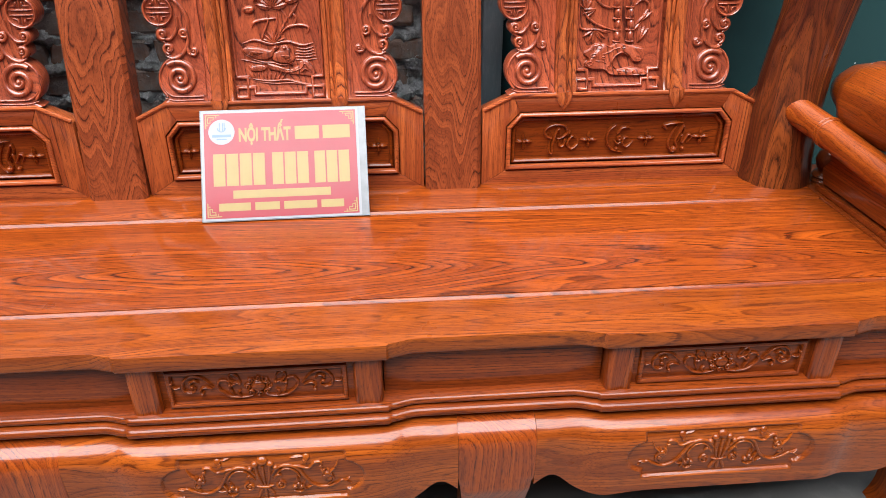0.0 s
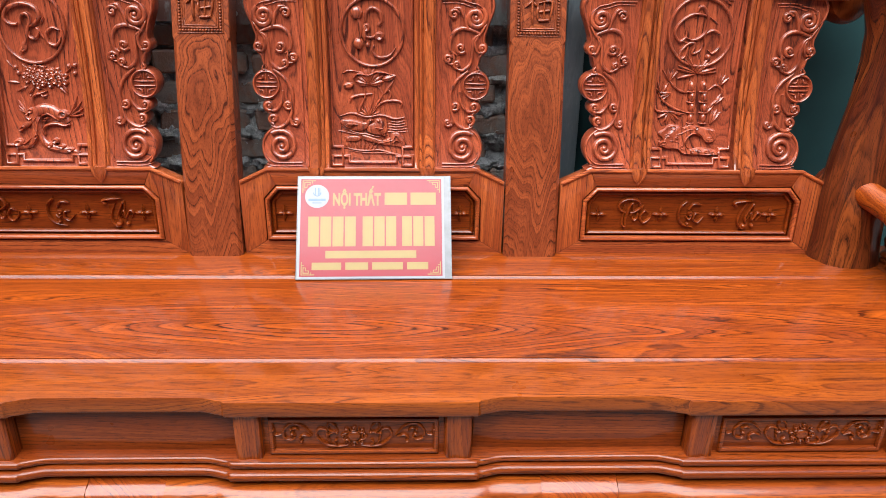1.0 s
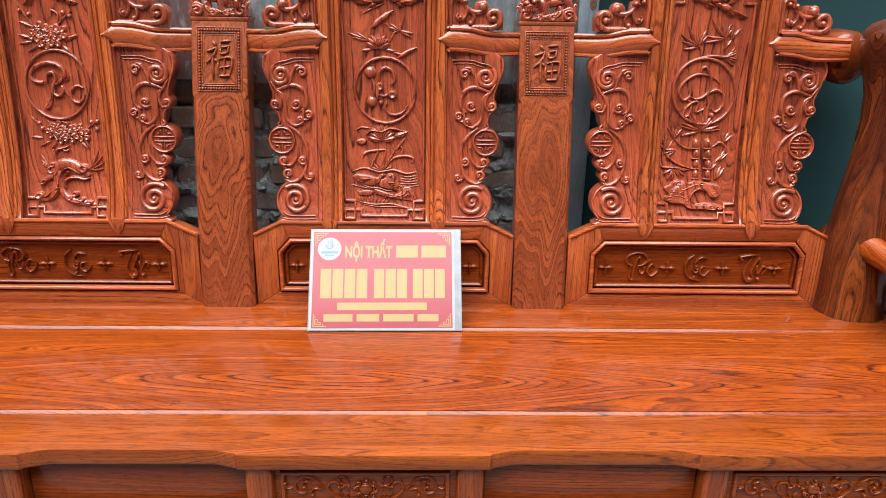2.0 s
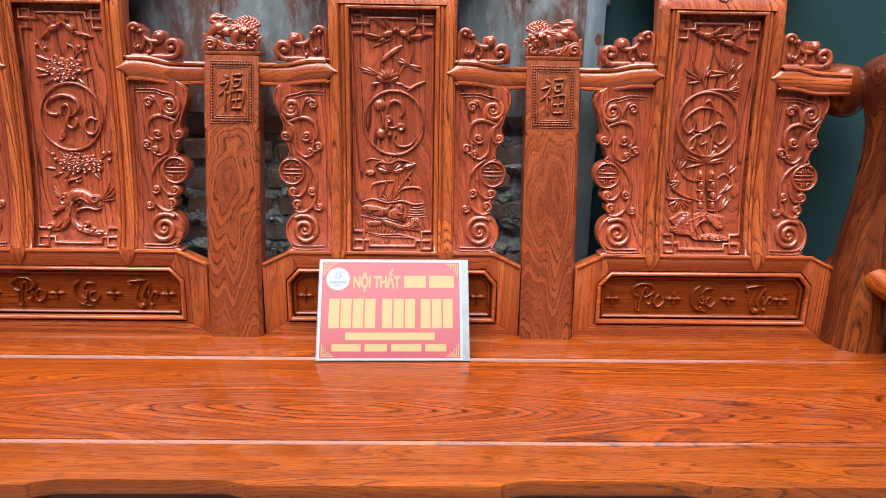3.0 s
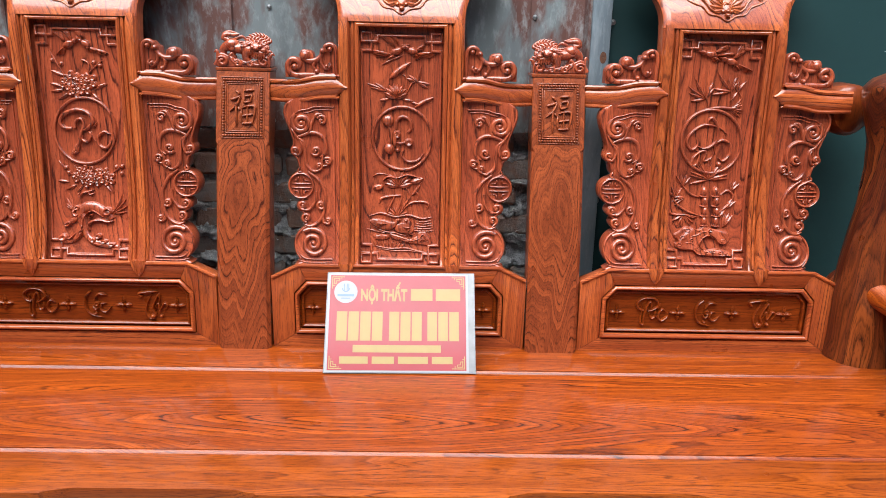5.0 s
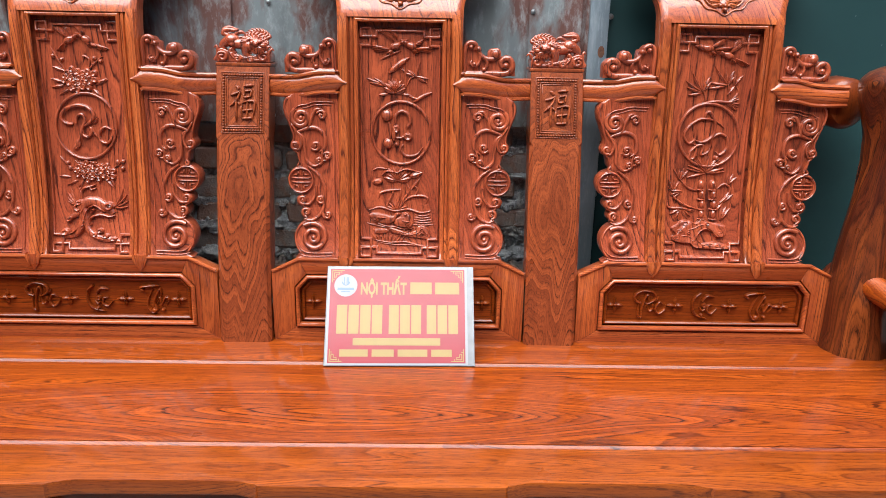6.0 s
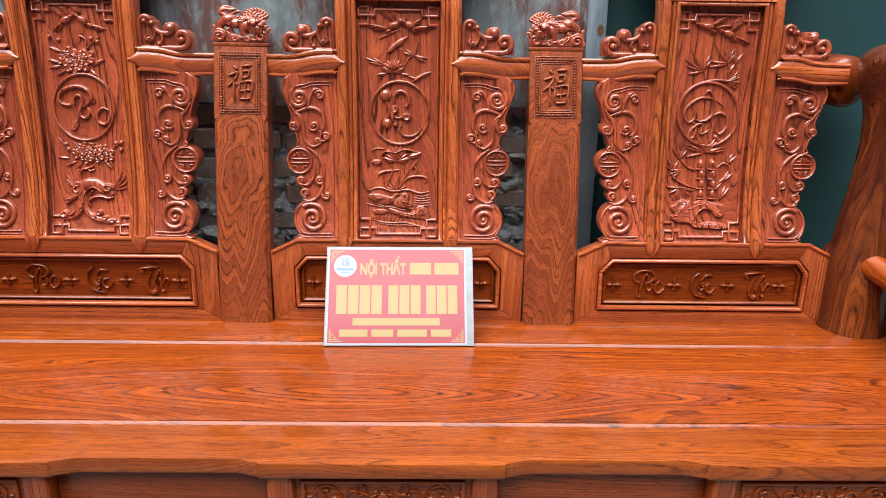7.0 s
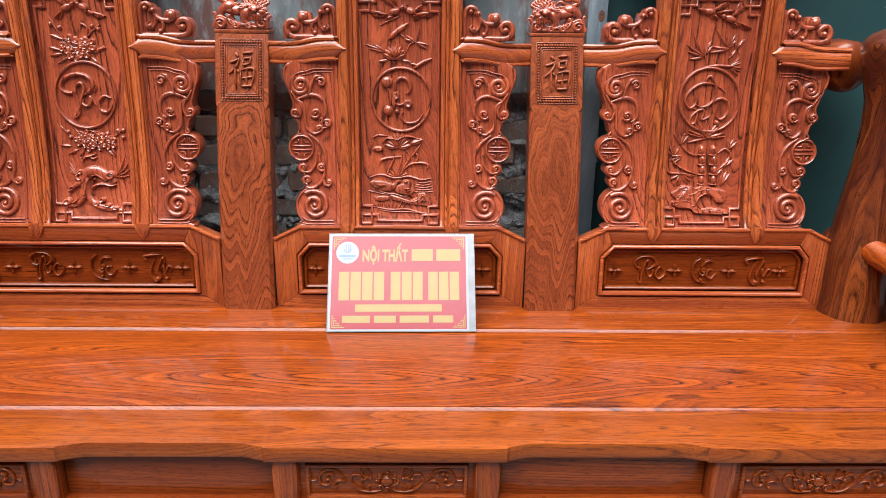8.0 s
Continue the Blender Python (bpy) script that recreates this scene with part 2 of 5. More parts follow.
WHITE = plain("white_print", (0.31, 0.325, 0.34), 0.5, 0, 0.03, 40, coat=0.2)
BLUE = plain("blue_print", (0.11, 0.2, 0.32), 0.35, 0, 0.1, 40, coat=0.2)
SLEEVE = plain("plastic_sleeve", (0.19, 0.205, 0.215), 0.3, 0, 0.25, 25, 0.0015, coat=0.3)

# ---- geometry helpers ----


class Geo:
    """Vertices and faces gathered before they become one mesh."""

    def __init__(self):
        self.v, self.f = [], []

    def add(self, verts, faces):
        k = len(self.v)
        self.v.extend(tuple(p) for p in verts)
        self.f.extend(tuple(i + k for i in face) for face in faces)
        return self

    def grid(self, rows, close_u=False, close_v=False):
        n, w = len(rows), len(rows[0])
        faces = []
        for i in range(n if close_v else n - 1):
            for j in range(w if close_u else w - 1):
                a, b = i * w + j, i * w + (j + 1) % w
                c, d = ((i + 1) % n) * w + (j + 1) % w, ((i + 1) % n) * w + j
                faces.append((a, b, c, d))
        return self.add([p for r in rows for p in r], faces)

    def bent(self, fn):
        self.v = [tuple(fn(*p)) for p in self.v]
        return self


def part(name, geo, material, parent=None, label="", sharp=38, place=None):
    me = bpy.data.meshes.new(name)
    me.from_pydata(geo.v, [], geo.f)
    bm = bmesh.new()
    bm.from_mesh(me)
    bmesh.ops.recalc_face_normals(bm, faces=bm.faces)
    bm.to_mesh(me)
    bm.free()
    me.polygons.foreach_set("use_smooth", [True] * len(me.polygons))
    me.set_sharp_from_angle(angle=radians(sharp))
    me.materials.append(material)
    ob = new(name, me)
    if place is not None:
        ob.matrix_basis = place
    ob.parent = parent
    if label:
        ob["label"] = label
    return ob


def empty(name, label, category, group="", kind="", place=None):
    ob = new(name)
    ob.empty_display_size = 0.1
    if place is not None:
        ob.matrix_basis = place
    return tagged(ob, label, category, group, kind)


def from_bm(bm):
    g = Geo()
    bm.verts.index_update()
    g.add([v.co[:] for v in bm.verts], [[v.index for v in f.verts] for f in bm.faces])
    bm.free()
    return g


def prism(poly, d0, d1, plane="xz", bevel=0.002, seg=2):
    """A polygon given in a plane, drawn out along the third axis from d0 to d1, with rounded edges."""
    bm = bmesh.new()

    def at(p, d):
        return {"xz": (p[0], d, p[1]), "xy": (p[0], p[1], d), "yz": (d, p[0], p[1])}[plane]

    a, b = [bm.verts.new(at(p, d0)) for p in poly], [bm.verts.new(at(p, d1)) for p in poly]
    n = len(poly)
    bm.faces.new(a)
    bm.faces.new(b[::-1])
    for i in range(n):
        bm.faces.new((a[i], a[(i + 1) % n], b[(i + 1) % n], b[i]))
    bmesh.ops.recalc_face_normals(bm, faces=bm.faces)
    if bevel:
        sharp = [e for e in bm.edges if len(e.link_faces) == 2 and e.calc_face_angle() > 0.35]
        bmesh.ops.bevel(bm, geom=sharp, offset=bevel, segments=seg, profile=0.5, affect="EDGES", clamp_overlap=True)
    return from_bm(bm)


def box(x0, x1, y0, y1, z0, z1, bevel=0.002, seg=2):
    return prism([(x0, z0), (x1, z0), (x1, z1), (x0, z1)], y0, y1, "xz", bevel, seg)


def smooth_path(pts, n=24, closed=False):
    """Points on a Catmull-Rom curve through pts."""
    p = [np.array(q, float) for q in pts]
    m = len(p)
    out = []
    spans = m if closed else m - 1
    for k in range(n + (0 if closed else 1)):
        s = k * spans / n
        i = min(int(s), spans - 1)
        f = s - i

        def g(j):
            if closed:
                return p[j % m]
            if j < 0:
                return 2 * p[0] - p[1]
            if j >= m:
                return 2 * p[-1] - p[-2]
            return p[j]

        a, b, c, d = g(i - 1), g(i), g(i + 1), g(i + 2)
        out.append(0.5 * (2 * b + (c - a) * f + (2 * a - 5 * b + 4 * c - d) * f * f + (3 * b - a - 3 * c + d) * f ** 3))
    return out


def tube(path, radius, seg=10, closed=False, squash=(1, 1)):
    """A round bar along 3D points; radius is a number or a list."""
    g = Geo()
    p = [Vector(q) for q in path]
    n = len(p)
    rows = []
    up, last = None, None
    for i in range(n):
        if closed:
            a, b = (p[i] - p[i - 1]).normalized(), (p[(i + 1) % n] - p[i]).normalized()
        else:
            a = (p[i] - p[max(i - 1, 0)]).normalized() if i else (p[1] - p[0]).normalized()
            b = (p[min(i + 1, n - 1)] - p[i]).normalized() if i < n - 1 else a
        t = (a + b).normalized()
        grow = 1 / max(0.5, t.dot(a))
        if up is None:
            up = Vector((0, 0, 1)) if abs(t.z) < 0.8 else Vector((0, 1, 0))
        if last is not None:
            up = last.rotation_difference(t) @ up
        last = t
        side = t.cross(up).normalized()
        top = side.cross(t).normalized()
        up = top
        r = radius[i] if isinstance(radius, (list, tuple)) else radius
        rows.append([p[i] + side * (math.cos(k * 2 * math.pi / seg) * r * squash[0] * grow) + top * (math.sin(k * 2 * math.pi / seg) * r * squash[1] * grow) for k in range(seg)])
    g.grid(rows, close_u=True, close_v=closed)
    if not closed:
        k = len(g.v)
        g.f.append(tuple(range(seg)))
        g.f.append(tuple(range(k - seg, k)))
    return g


def turned(profile, seg=24):
    """A turned shape about the z axis from (radius, height) pairs."""
    g = Geo()
    g.grid([[(r * math.cos(k * 2 * math.pi / seg), r * math.sin(k * 2 * math.pi / seg), z) for k in range(seg)] for r, z in profile], close_u=True)
    g.f.append(tuple(range(seg)))
    g.f.append(tuple(range(len(g.v) - seg, len(g.v))))
    return g


class Relief:
    """Carving raised from a surface; u and v in millimetres, laid on by the mapping lay(u, v, h) in metres."""

    def __init__(self, lay, turn=lambda u, v: (u, v)):
        self.g, self.lay, self.turn, self.leaves, self.apart = Geo(), lay, turn, [], False

    def put(self, u, v, h):
        u, v = self.turn(u, v)
        return self.lay(u / 1000, v / 1000, (h * 1.5 if h > 0 else h) / 1000)

    def line(self, pts, w=4.0, h=3.0, n=0, taper=(0.3, 0.3), closed=False, curve=True):
        """A rounded ridge through the points, w wide and h high, drawn thin at its ends."""
        p = smooth_path(pts, n or 7 * len(pts), closed) if curve else [np.array(q, float) for q in pts]
        m = len(p)
        rows = []
        for i in range(m):
            a, b = (p[i - 1], p[(i + 1) % m]) if closed else (p[max(i - 1, 0)], p[min(i + 1, m - 1)])
            e0, e1 = p[i] - a, b - p[i]
            e0, e1 = e0 / (math.hypot(*e0) + 1e-9), e1 / (math.hypot(*e1) + 1e-9)
            d = e0 + e1
            d = d / (math.hypot(*d) + 1e-9)
            mitre = 1 / max(0.6, float(d @ (e1 if math.hypot(*e1) > 0.5 else e0)))
            nx = np.array((-d[1], d[0]))
            s = i / max(1, m - 1)
            k = 1.0 if closed else min(1, taper[0] + (1 - taper[0]) * min(1, s * 4), taper[1] + (1 - taper[1]) * min(1, (1 - s) * 4))
            half, top = w * k * mitre / 2, h * (0.4 + 0.6 * k)
            rows.append([self.put(*(p[i] + nx * half * q), e * top - 0.4) for q, e in ((-1.06, -0.05), (-0.97, 0.52), (-0.6, 0.88), (0, 1), (0.6, 0.88), (0.97, 0.52), (1.06, -0.05))])
        self.g.grid(rows, close_v=closed)
        if not closed:
            k = len(self.g.v)
            self.g.f.append(tuple(range(k - 7, k)))
            k0 = k - 7 * m
            self.g.f.append(tuple(range(k0, k0 + 7)))
        return self

    def dome(self, u, v, ru, rv=None, h=4.0, turn=0.0, dent=0.0):
        """A rounded boss; dent sinks its middle."""
        rv = rv or ru
        c, s = math.cos(radians(turn)), math.sin(radians(turn))
        rows = []
        for q, e in ((1.0, -0.12), (0.96, 0.3), (0.82, 0.62), (0.6, 0.85), (0.32, 0.97 - dent * 0.6), (0.04, 1.0 - dent)):
            rows.append([self.put(u + c * ru * q * math.cos(a) - s * rv * q * math.sin(a), v + s * ru * q * math.cos(a) + c * rv * q * math.sin(a), h * e) for a in [k * math.pi / 7 for k in range(14)]])
        self.g.grid(rows, close_u=True)
        k = len(self.g.v)
        self.g.f.append(tuple(range(k - 14, k)))
        return self

    def leaf(self, u, v, turn, long, wide, h=3.0, bend=0.0):
        """A pointed leaf with a raised middle rib, from its stalk at (u, v)."""
        rows = []
        for i in range(9):
            s = i / 8
            a = radians(turn + bend * s)
            x, y = u + long * s * math.cos(a), v + long * s * math.sin(a)
            half = wide / 2 * math.sin(math.pi * min(0.98, s * 0.94 + 0.06)) ** 0.8
            nx, ny = -math.sin(a), math.cos(a)
            rows.append([self.put(x + nx * half * q, y + ny * half * q, h * e * (0.5 + 0.5 * math.sin(math.pi * s))) for q, e in ((-1, -0.1), (-0.8, 0.55), (-0.35, 0.62), (0, 1), (0.35, 0.62), (0.8, 0.55), (1, -0.1))])
        if self.apart:
            self.leaves.append(Geo().grid(rows))
        else:
            self.g.grid(rows)
        return self

    def mass(self, pts, h=5.0, n=0, lumps=0.0):
        """A carved body inside a smooth closed outline, rounded at its shoulder, slightly lumpy on top."""
        p = smooth_path(pts, n or 5 * len(pts), True)
        m = len(p)
        area = sum(p[i][0] * p[(i + 1) % m][1] - p[(i + 1) % m][0] * p[i][1] for i in range(m))
        sign = 1 if area > 0 else -1
        inward = []
        for i in range(m):
            d = p[(i + 2) % m] - p[i - 2]
            d = d / (math.hypot(*d) + 1e-9)
            inward.append(np.array((-d[1], d[0])) * sign)
        rows = []
        for depth, e in ((-0.3, -0.1), (0.05, 0.4), (0.5, 0.72), (1.1, 0.92), (1.7, 1.0)):
            rows.append([self.put(*(p[i] + inward[i] * depth), h * e * (1 + lumps * noise.noise(Vector((p[i][0] * 0.15, p[i][1] * 0.15, depth))))) for i in range(m)])
        self.g.grid(rows, close_u=True)
        k = len(self.g.v)
        self.g.f.append(tuple(range(k - m, k)))
        return self

    def spiral(self, u, v, r0, r1, a0, turns, w=4.5, h=4.0, w1=None, eye=True):
        """A scroll that winds from radius r0 in to r1, from the angle a0 (degrees), turns positive anticlockwise."""
        n = max(14, int(abs(turns) * 22))
        pts = []
        for i in range(n + 1):
            s = i / n
            r = r0 + (r1 - r0) * s ** 0.85
            a = radians(a0 + 360 * turns * s)
            pts.append((u + r * math.cos(a), v + r * math.sin(a)))
        self.line(pts, w, h, n, taper=(0.9, 0.6))
        if eye:
            self.dome(u, v, max(w * 0.55, r1 * 0.9), h=h * 0.95)
        return self

    def flower(self, u, v, r, petals=5, h=3.5, turn=0.0):
        for k in range(petals):
            a = math.radians(turn) + k * 2 * math.pi / petals
            self.dome(u + r * 0.58 * math.cos(a), v + r * 0.58 * math.sin(a), r * 0.48, r * 0.4, h, math.degrees(a), 0.45)
        self.dome(u, v, r * 0.26, h=h * 1.15)
        return self

# ---- the setting ----
g = Geo()
N = 60
g.grid([[(-40 + 80 * i / N, -40 + 80 * j / N, 0) for i in range(N + 1)] for j in range(N + 1)])
tagged(part("ground", g, CONCRETE), "worn grey concrete yard floor with small stains", "floor", kind="structure")

# plain unseen walls, added to keep low and side skylight off the bench
tagged(part("wall_opposite", box(-3.6, 3.4, -4.6, -4.4, 0, 4.6, 0.01), UNSEEN_WALL_GREY), "plain grey wall added out of view to block low skylight", "wall", kind="structure")
for name, x in (("wall_west", -3.6), ("wall_east", 3.4)):
    tagged(part(name, box(x - 0.2, x, -4.4, 0.6, 0, 4.2, 0.01) if x < 0 else box(x, x + 0.2, -4.4, 0.6, 0, 4.2, 0.01), UNSEEN_WALL_GREY), "plain grey side wall added out of view to cut side light", "wall", kind="structure")

# the brick wall behind the bench
WALL_Y = 0.25
g = Geo()
nx, nz = 420, 230
rows = []
for j in range(nz + 1):
    row = []
    for i in range(nx + 1):
        x, z = -1.6 + 2.03 * i / nx, 1.0 * j / nz
        lump = noise.noise(Vector((x * 22, z * 30, 1.7))) * 0.012 + noise.noise(Vector((x * 60, z * 75, 4.0))) * 0.008 + noise.noise(Vector((x * 150, z * 170, 9.0))) * 0.006
        bed = -math.cos(2 * math.pi * (z - 0.035 + 0.01 * noise.noise(Vector((x * 9, z * 9, 8)))) / 0.0655)
        smear = 0.011 * noise.noise(Vector((x * 7, z * 11, 3.3)))
        row.append((x, WALL_Y - 0.0095 - smear - 0.008 * bed - lump * 1.5, z))
    rows.append(row)
g.grid(rows)
g.add([(-1.6, WALL_Y + 0.1, 0), (0.43, WALL_Y + 0.1, 0), (0.43, WALL_Y + 0.1, 1.0), (-1.6, WALL_Y + 0.1, 1.0)], [(0, 1, 2, 3)])
wall = tagged(part("wall_back", g, MORTAR, sharp=80), "rough old brick wall with squeezed grey mortar", "wall", kind="structure")
BRICKS = []
for k in range(6):
    bm = bmesh.new()
    bmesh.ops.create_cube(bm, size=1.0)
    bmesh.ops.scale(bm, vec=(0.205, 0.09, 0.05), verts=bm.verts)
    bmesh.ops.bevel(bm, geom=bm.edges[:], offset=0.006, segments=1, affect="EDGES")
    for v in bm.verts:
        v.co += Vector((noise.noise(v.co * 30 + Vector((k, 0, 0))), noise.noise(v.co * 25 + Vector((0, k, 9))), noise.noise(v.co * 30 + Vector((3, 0, k))))) * 0.007
    me = bpy.data.meshes.new("brick")
    bm.to_mesh(me)
    bm.free()
    me.materials.append(BRICK)
    BRICKS.append(me)

# weathered sheets above the bricks
def sheet_geo(x0, x1, z0, z1, y, pitch, phase, wave=0.012):
    """A ribbed sheet with shallow trapezoid ribs and dented edges."""
    g = Geo()
    n = int((x1 - x0) / 0.012)
    rows = []
    for j in range(15):
        z = z0 + (z1 - z0) * j / 14
        row = []
        for i in range(n + 1):
            x = x0 + (x1 - x0) * i / n
            s = ((x + phase) / pitch) % 1
            rib = max(0, min(1, (0.16 - abs(s - 0.5)) / 0.06))
            row.append((x, y - rib * wave + 0.004 * noise.noise(Vector((x * 4, z * 4, y * 50))), z + (0.006 * noise.noise(Vector((x * 9, 2, y * 9))) if j == 0 else 0)))
        rows.append(row)
    g.grid(rows)
    g.grid([[(x, y + 0.0015, z) for x, y, z in r] for r in rows])
    return g


sheets = empty("metal_cladding", "overlapping grey and rusty corrugated metal sheets on the wall", "cladding", kind="structure")
SHEETS = ((-1.7, -0.72, 0.9, 0.205, SHEET), (-0.74, -0.375, 0.912, 0.2, SHEET), (-0.38, 0.03, 0.907, 0.207, SHEET), (0.02, 0.3, 0.912, 0.202, SHEET), (0.285, 0.425, 0.905, 0.196, SHEET))
for x0, x1, z0, y, mat in SHEETS:
    part("metal_sheet", sheet_geo(x0, x1, z0, 2.3, y, 0.19, x0 * 3), mat, sheets)


def screw(x, y, z, parent, r=0.0042):
    head = turned([(r * 1.3, 0), (r * 1.3, 0.001), (r * 0.75, 0.0015), (r * 0.7, 0.004), (r * 0.4, 0.0045)], 12)
    return part("screw", head, SCREW, parent, place=pose(x, y, z, 90))


for x, z in ((0.293, 1.166), (0.289, 0.918), (-0.455, 0.95), (-0.29, 1.175), (-0.29, 0.93)):
    screw(x, 0.1935, z, sheets)

steel = empty("steel_post", "blue-grey galvanised steel angle post with a rust spot", "post", kind="structure")
part("flange", prism([(0.419, 0.0), (0.462, 0.0), (0.462, 2.3), (0.419, 2.3)], 0.188, 0.193, "xz", 0.0015), GALV, steel)
part("web", prism([(0.419, 0.0), (0.424, 0.0), (0.424, 2.3), (0.419, 2.3)], 0.194, 0.24, "xz", 0.001), GALV, steel)
spot = Geo()
spot.grid([[(0.449 + 0.0075 * q * math.cos(a), 0.1876, 1.083 + 0.013 * q * math.sin(a)) for a in [k * math.pi / 8 for k in range(16)]] for q in (1, 0.5, 0.05)], close_u=True)
part("rust_spot", spot, RUST, steel, "brown rust spot")

greens = empty("green_wall", "dark green painted metal sheet wall with pale specks", "wall", kind="structure")
g = Geo()
g.grid([[(0.455 + 2.6 * i / 60, 0.222 + 0.003 * noise.noise(Vector((i * 0.25, j * 0.3, 0))), 2.4 * j / 40) for i in range(61)] for j in range(41)])
g.grid([[(0.455 + 2.6 * i / 6, 0.235, 2.4 * j / 4) for i in range(7)] for j in range(5)])
part("painted_sheet", g, GREEN, greens, sharp=80)
for x, z in ((0.472, 1.16), (0.466, 0.752), (0.467, 0.886)):
    screw(x, 0.219, z, greens, 0.005)
rnd = random.Random(4)
dots = Geo()
for k in range(60):
    x, z, r = rnd.uniform(0.6, 2.0), rnd.uniform(0.4, 1.35), rnd.uniform(0.0005, 0.0016)
    dots.grid([[(x + r * q * math.cos(a), 0.2175, z + r * q * math.sin(a) * 1.2) for a in [i * math.pi / 4 for i in range(8)]] for q in (1, 0.1)], close_u=True)
tagged(part("paint_specks", dots, SPECK, greens), kind="stuff")

# ---- the bench ----
bench = empty("carved_bench", "glossy orange-red hardwood bench with carved back and scalloped seat edge", "bench", place=pose(0.004, 0, 0))
PITCH, POST_X = 0.672, 0.336
SEAT_Z = 0.45


def back_y(z):
    """How far the curved back stands behind the post feet at the height z."""
    if z < 0.61:
        return 0.018
    roll = 2.6 * min(max(0, z - 1.1), 0.09) ** 2 + 0.46 * max(0, z - 1.19)
    return 0.018 + 0.061 * (1 - math.exp(-(z - 0.61) / 0.12)) + 0.008 * max(0, z - 0.89) + roll


def post_y(z):
    return 0.085 * (z - 0.45) + 0.165 * (z - 0.45) ** 2


def on_back(cx):
    return lambda u, z, h: (cx + u, back_y(z) - h, z)


def bend_back(g, cx):
    """Bends a shape given as (across, out, up) on to the curved back."""
    return g.bent(lambda u, h, z: (cx + u, back_y(z) - h, z))


def column(profile, z0, z1, n):
    """A straight moulding of the profile (across, out), standing from z0 to z1."""
    g = Geo()
    g.grid([[(u, h, z0 + (z1 - z0) * i / n) for u, h in profile] for i in range(n + 1)], close_u=True)
    m = len(profile)
    g.f.append(tuple(range(m)))
    g.f.append(tuple(range(len(g.v) - m, len(g.v))))
    return g


def loop_bead(pts, r, out, seg=8, deep=1.0):
    """A closed half-round bead through corners (across, up), at the height out above the surface."""
    return tube([(u, out, z) for u, z in pts], r, seg, closed=True, squash=(deep, 1))


def dense(pts, step=0.03):
    """The closed outline with more points on its long sides, so that it can be bent."""
    out = []
    for a, b in zip(pts, pts[1:] + pts[:1]):
        k = max(1, int(math.dist(a, b) / step))
        out += [(a[0] + (b[0] - a[0]) * i / k, a[1] + (b[1] - a[1]) * i / k) for i in range(k)]
    return out


def front_y(x):
    """The scalloped front line of the seat in plan: proud over the carved fronts, drawn in between them."""
    s = abs(((x + 0.3515) % 0.703) - 0.3515)
    if s < 0.19:
        return -0.526
    if s > 0.232:
        return -0.512
    q = (s - 0.19) / 0.042
    return -0.526 + 0.014 * (0.3 * min(1, q / 0.1) + 0.7 * q * q * (3 - 2 * q))


X_END = 1.165
XS = sorted({round(-X_END + 2 * X_END * i / 230, 4) for i in range(231)} | {round(k * 0.703 + s * d, 4) for k in (-1, 0, 1) for s in (-1, 1) for d in (0.19, 0.192, 0.1945, 0.198)} | {round(k * 0.703 + s * (0.1 + 0.002 * i), 4) for k in (-1, 0, 1) for s in (-1, 1) for i in range(36)})


def along_front(profile, x0, x1, cap=True, line=front_y, fine=0):
    """A moulding along the scalloped front between x0 and x1; profile gives (out, up) pairs, closed."""
    xs = [x0] + [x for x in XS if x0 + 0.001 < x < x1 - 0.001] + [x1]
    if fine:
        xs = [x0 + (x1 - x0) * i / fine for i in range(fine + 1)]
    g = Geo()
    g.grid([[(x, line(x) - o, z) for o, z in (profile(x) if callable(profile) else profile)] for x in xs], close_u=True)
    m = len(g.v) // len(xs)
    if cap:
        g.f.append(tuple(range(m)))
        g.f.append(tuple(range(len(g.v) - m, len(g.v))))
    return g


def along_x(profile, x0, x1, n=30):
    g = Geo()
    g.grid([[(x0 + (x1 - x0) * i / n, y, z) for y, z in profile] for i in range(n + 1)], close_u=True)
    m = len(profile)
    g.f.append(tuple(range(m)))
    g.f.append(tuple(range(len(g.v) - m, len(g.v))))
    return g


def lipped(y0, y1, top, under):
    """A board's section from its front y0 to its back y1: a groove and a round lip along the front edge."""
    lip = [(y0, top - 0.0068), (y0 + 0.0004, top - 0.0058), (y0 + 0.0012, top - 0.0047), (y0 + 0.0047, top - 0.0006), (y0 + 0.0056, top)]
    return [(y0, under)] + lip + [(y0 + 0.0066, top), (y0 + 0.0068, top - 0.0045), (y0 + 0.0092, top - 0.0045), (y0 + 0.0095, top - 0.0003), (y0 + 0.0101, top), (y1 - 0.001, top), (y1, top - 0.001), (y1, under)]


# seat boards
SEAT_X = 1.067
part("seat_back_board", along_x(lipped(-0.103, 0.07, SEAT_Z + 0.002, 0.42), -SEAT_X, SEAT_X), SEAT, bench)
part("seat_plank", along_x(lipped(-0.4145, -0.1035, SEAT_Z - 0.002, 0.42), -SEAT_X, SEAT_X), SEAT, bench)
edge = [(-0.01, 0.4440), (-0.0022, 0.4440), (-0.0006, 0.4434), (0, 0.4420), (0, 0.421), (-0.0008, 0.4178), (-0.003, 0.416), (-0.02, 0.416)]


def front_board(x):
    back = front_y(x) + 0.416
    return [(back, 0.4440), *edge[1:], (back, 0.416)]


part("seat_front_board", along_front(front_board, -X_END, X_END), FRONT, bench)
for s in (-1, 1):
    part("seat_end_rail", prism([(s * 1.0685, -0.416), (s * X_END, -0.416), (s * X_END, 0.07), (s * 1.0685, 0.07)], 0.42, 0.452, "xy", 0.003), RAIL, bench)
part("seat_underframe", box(-1.06, 1.06, -0.44, 0.05, 0.36, 0.4185, 0.002), RAIL, bench)

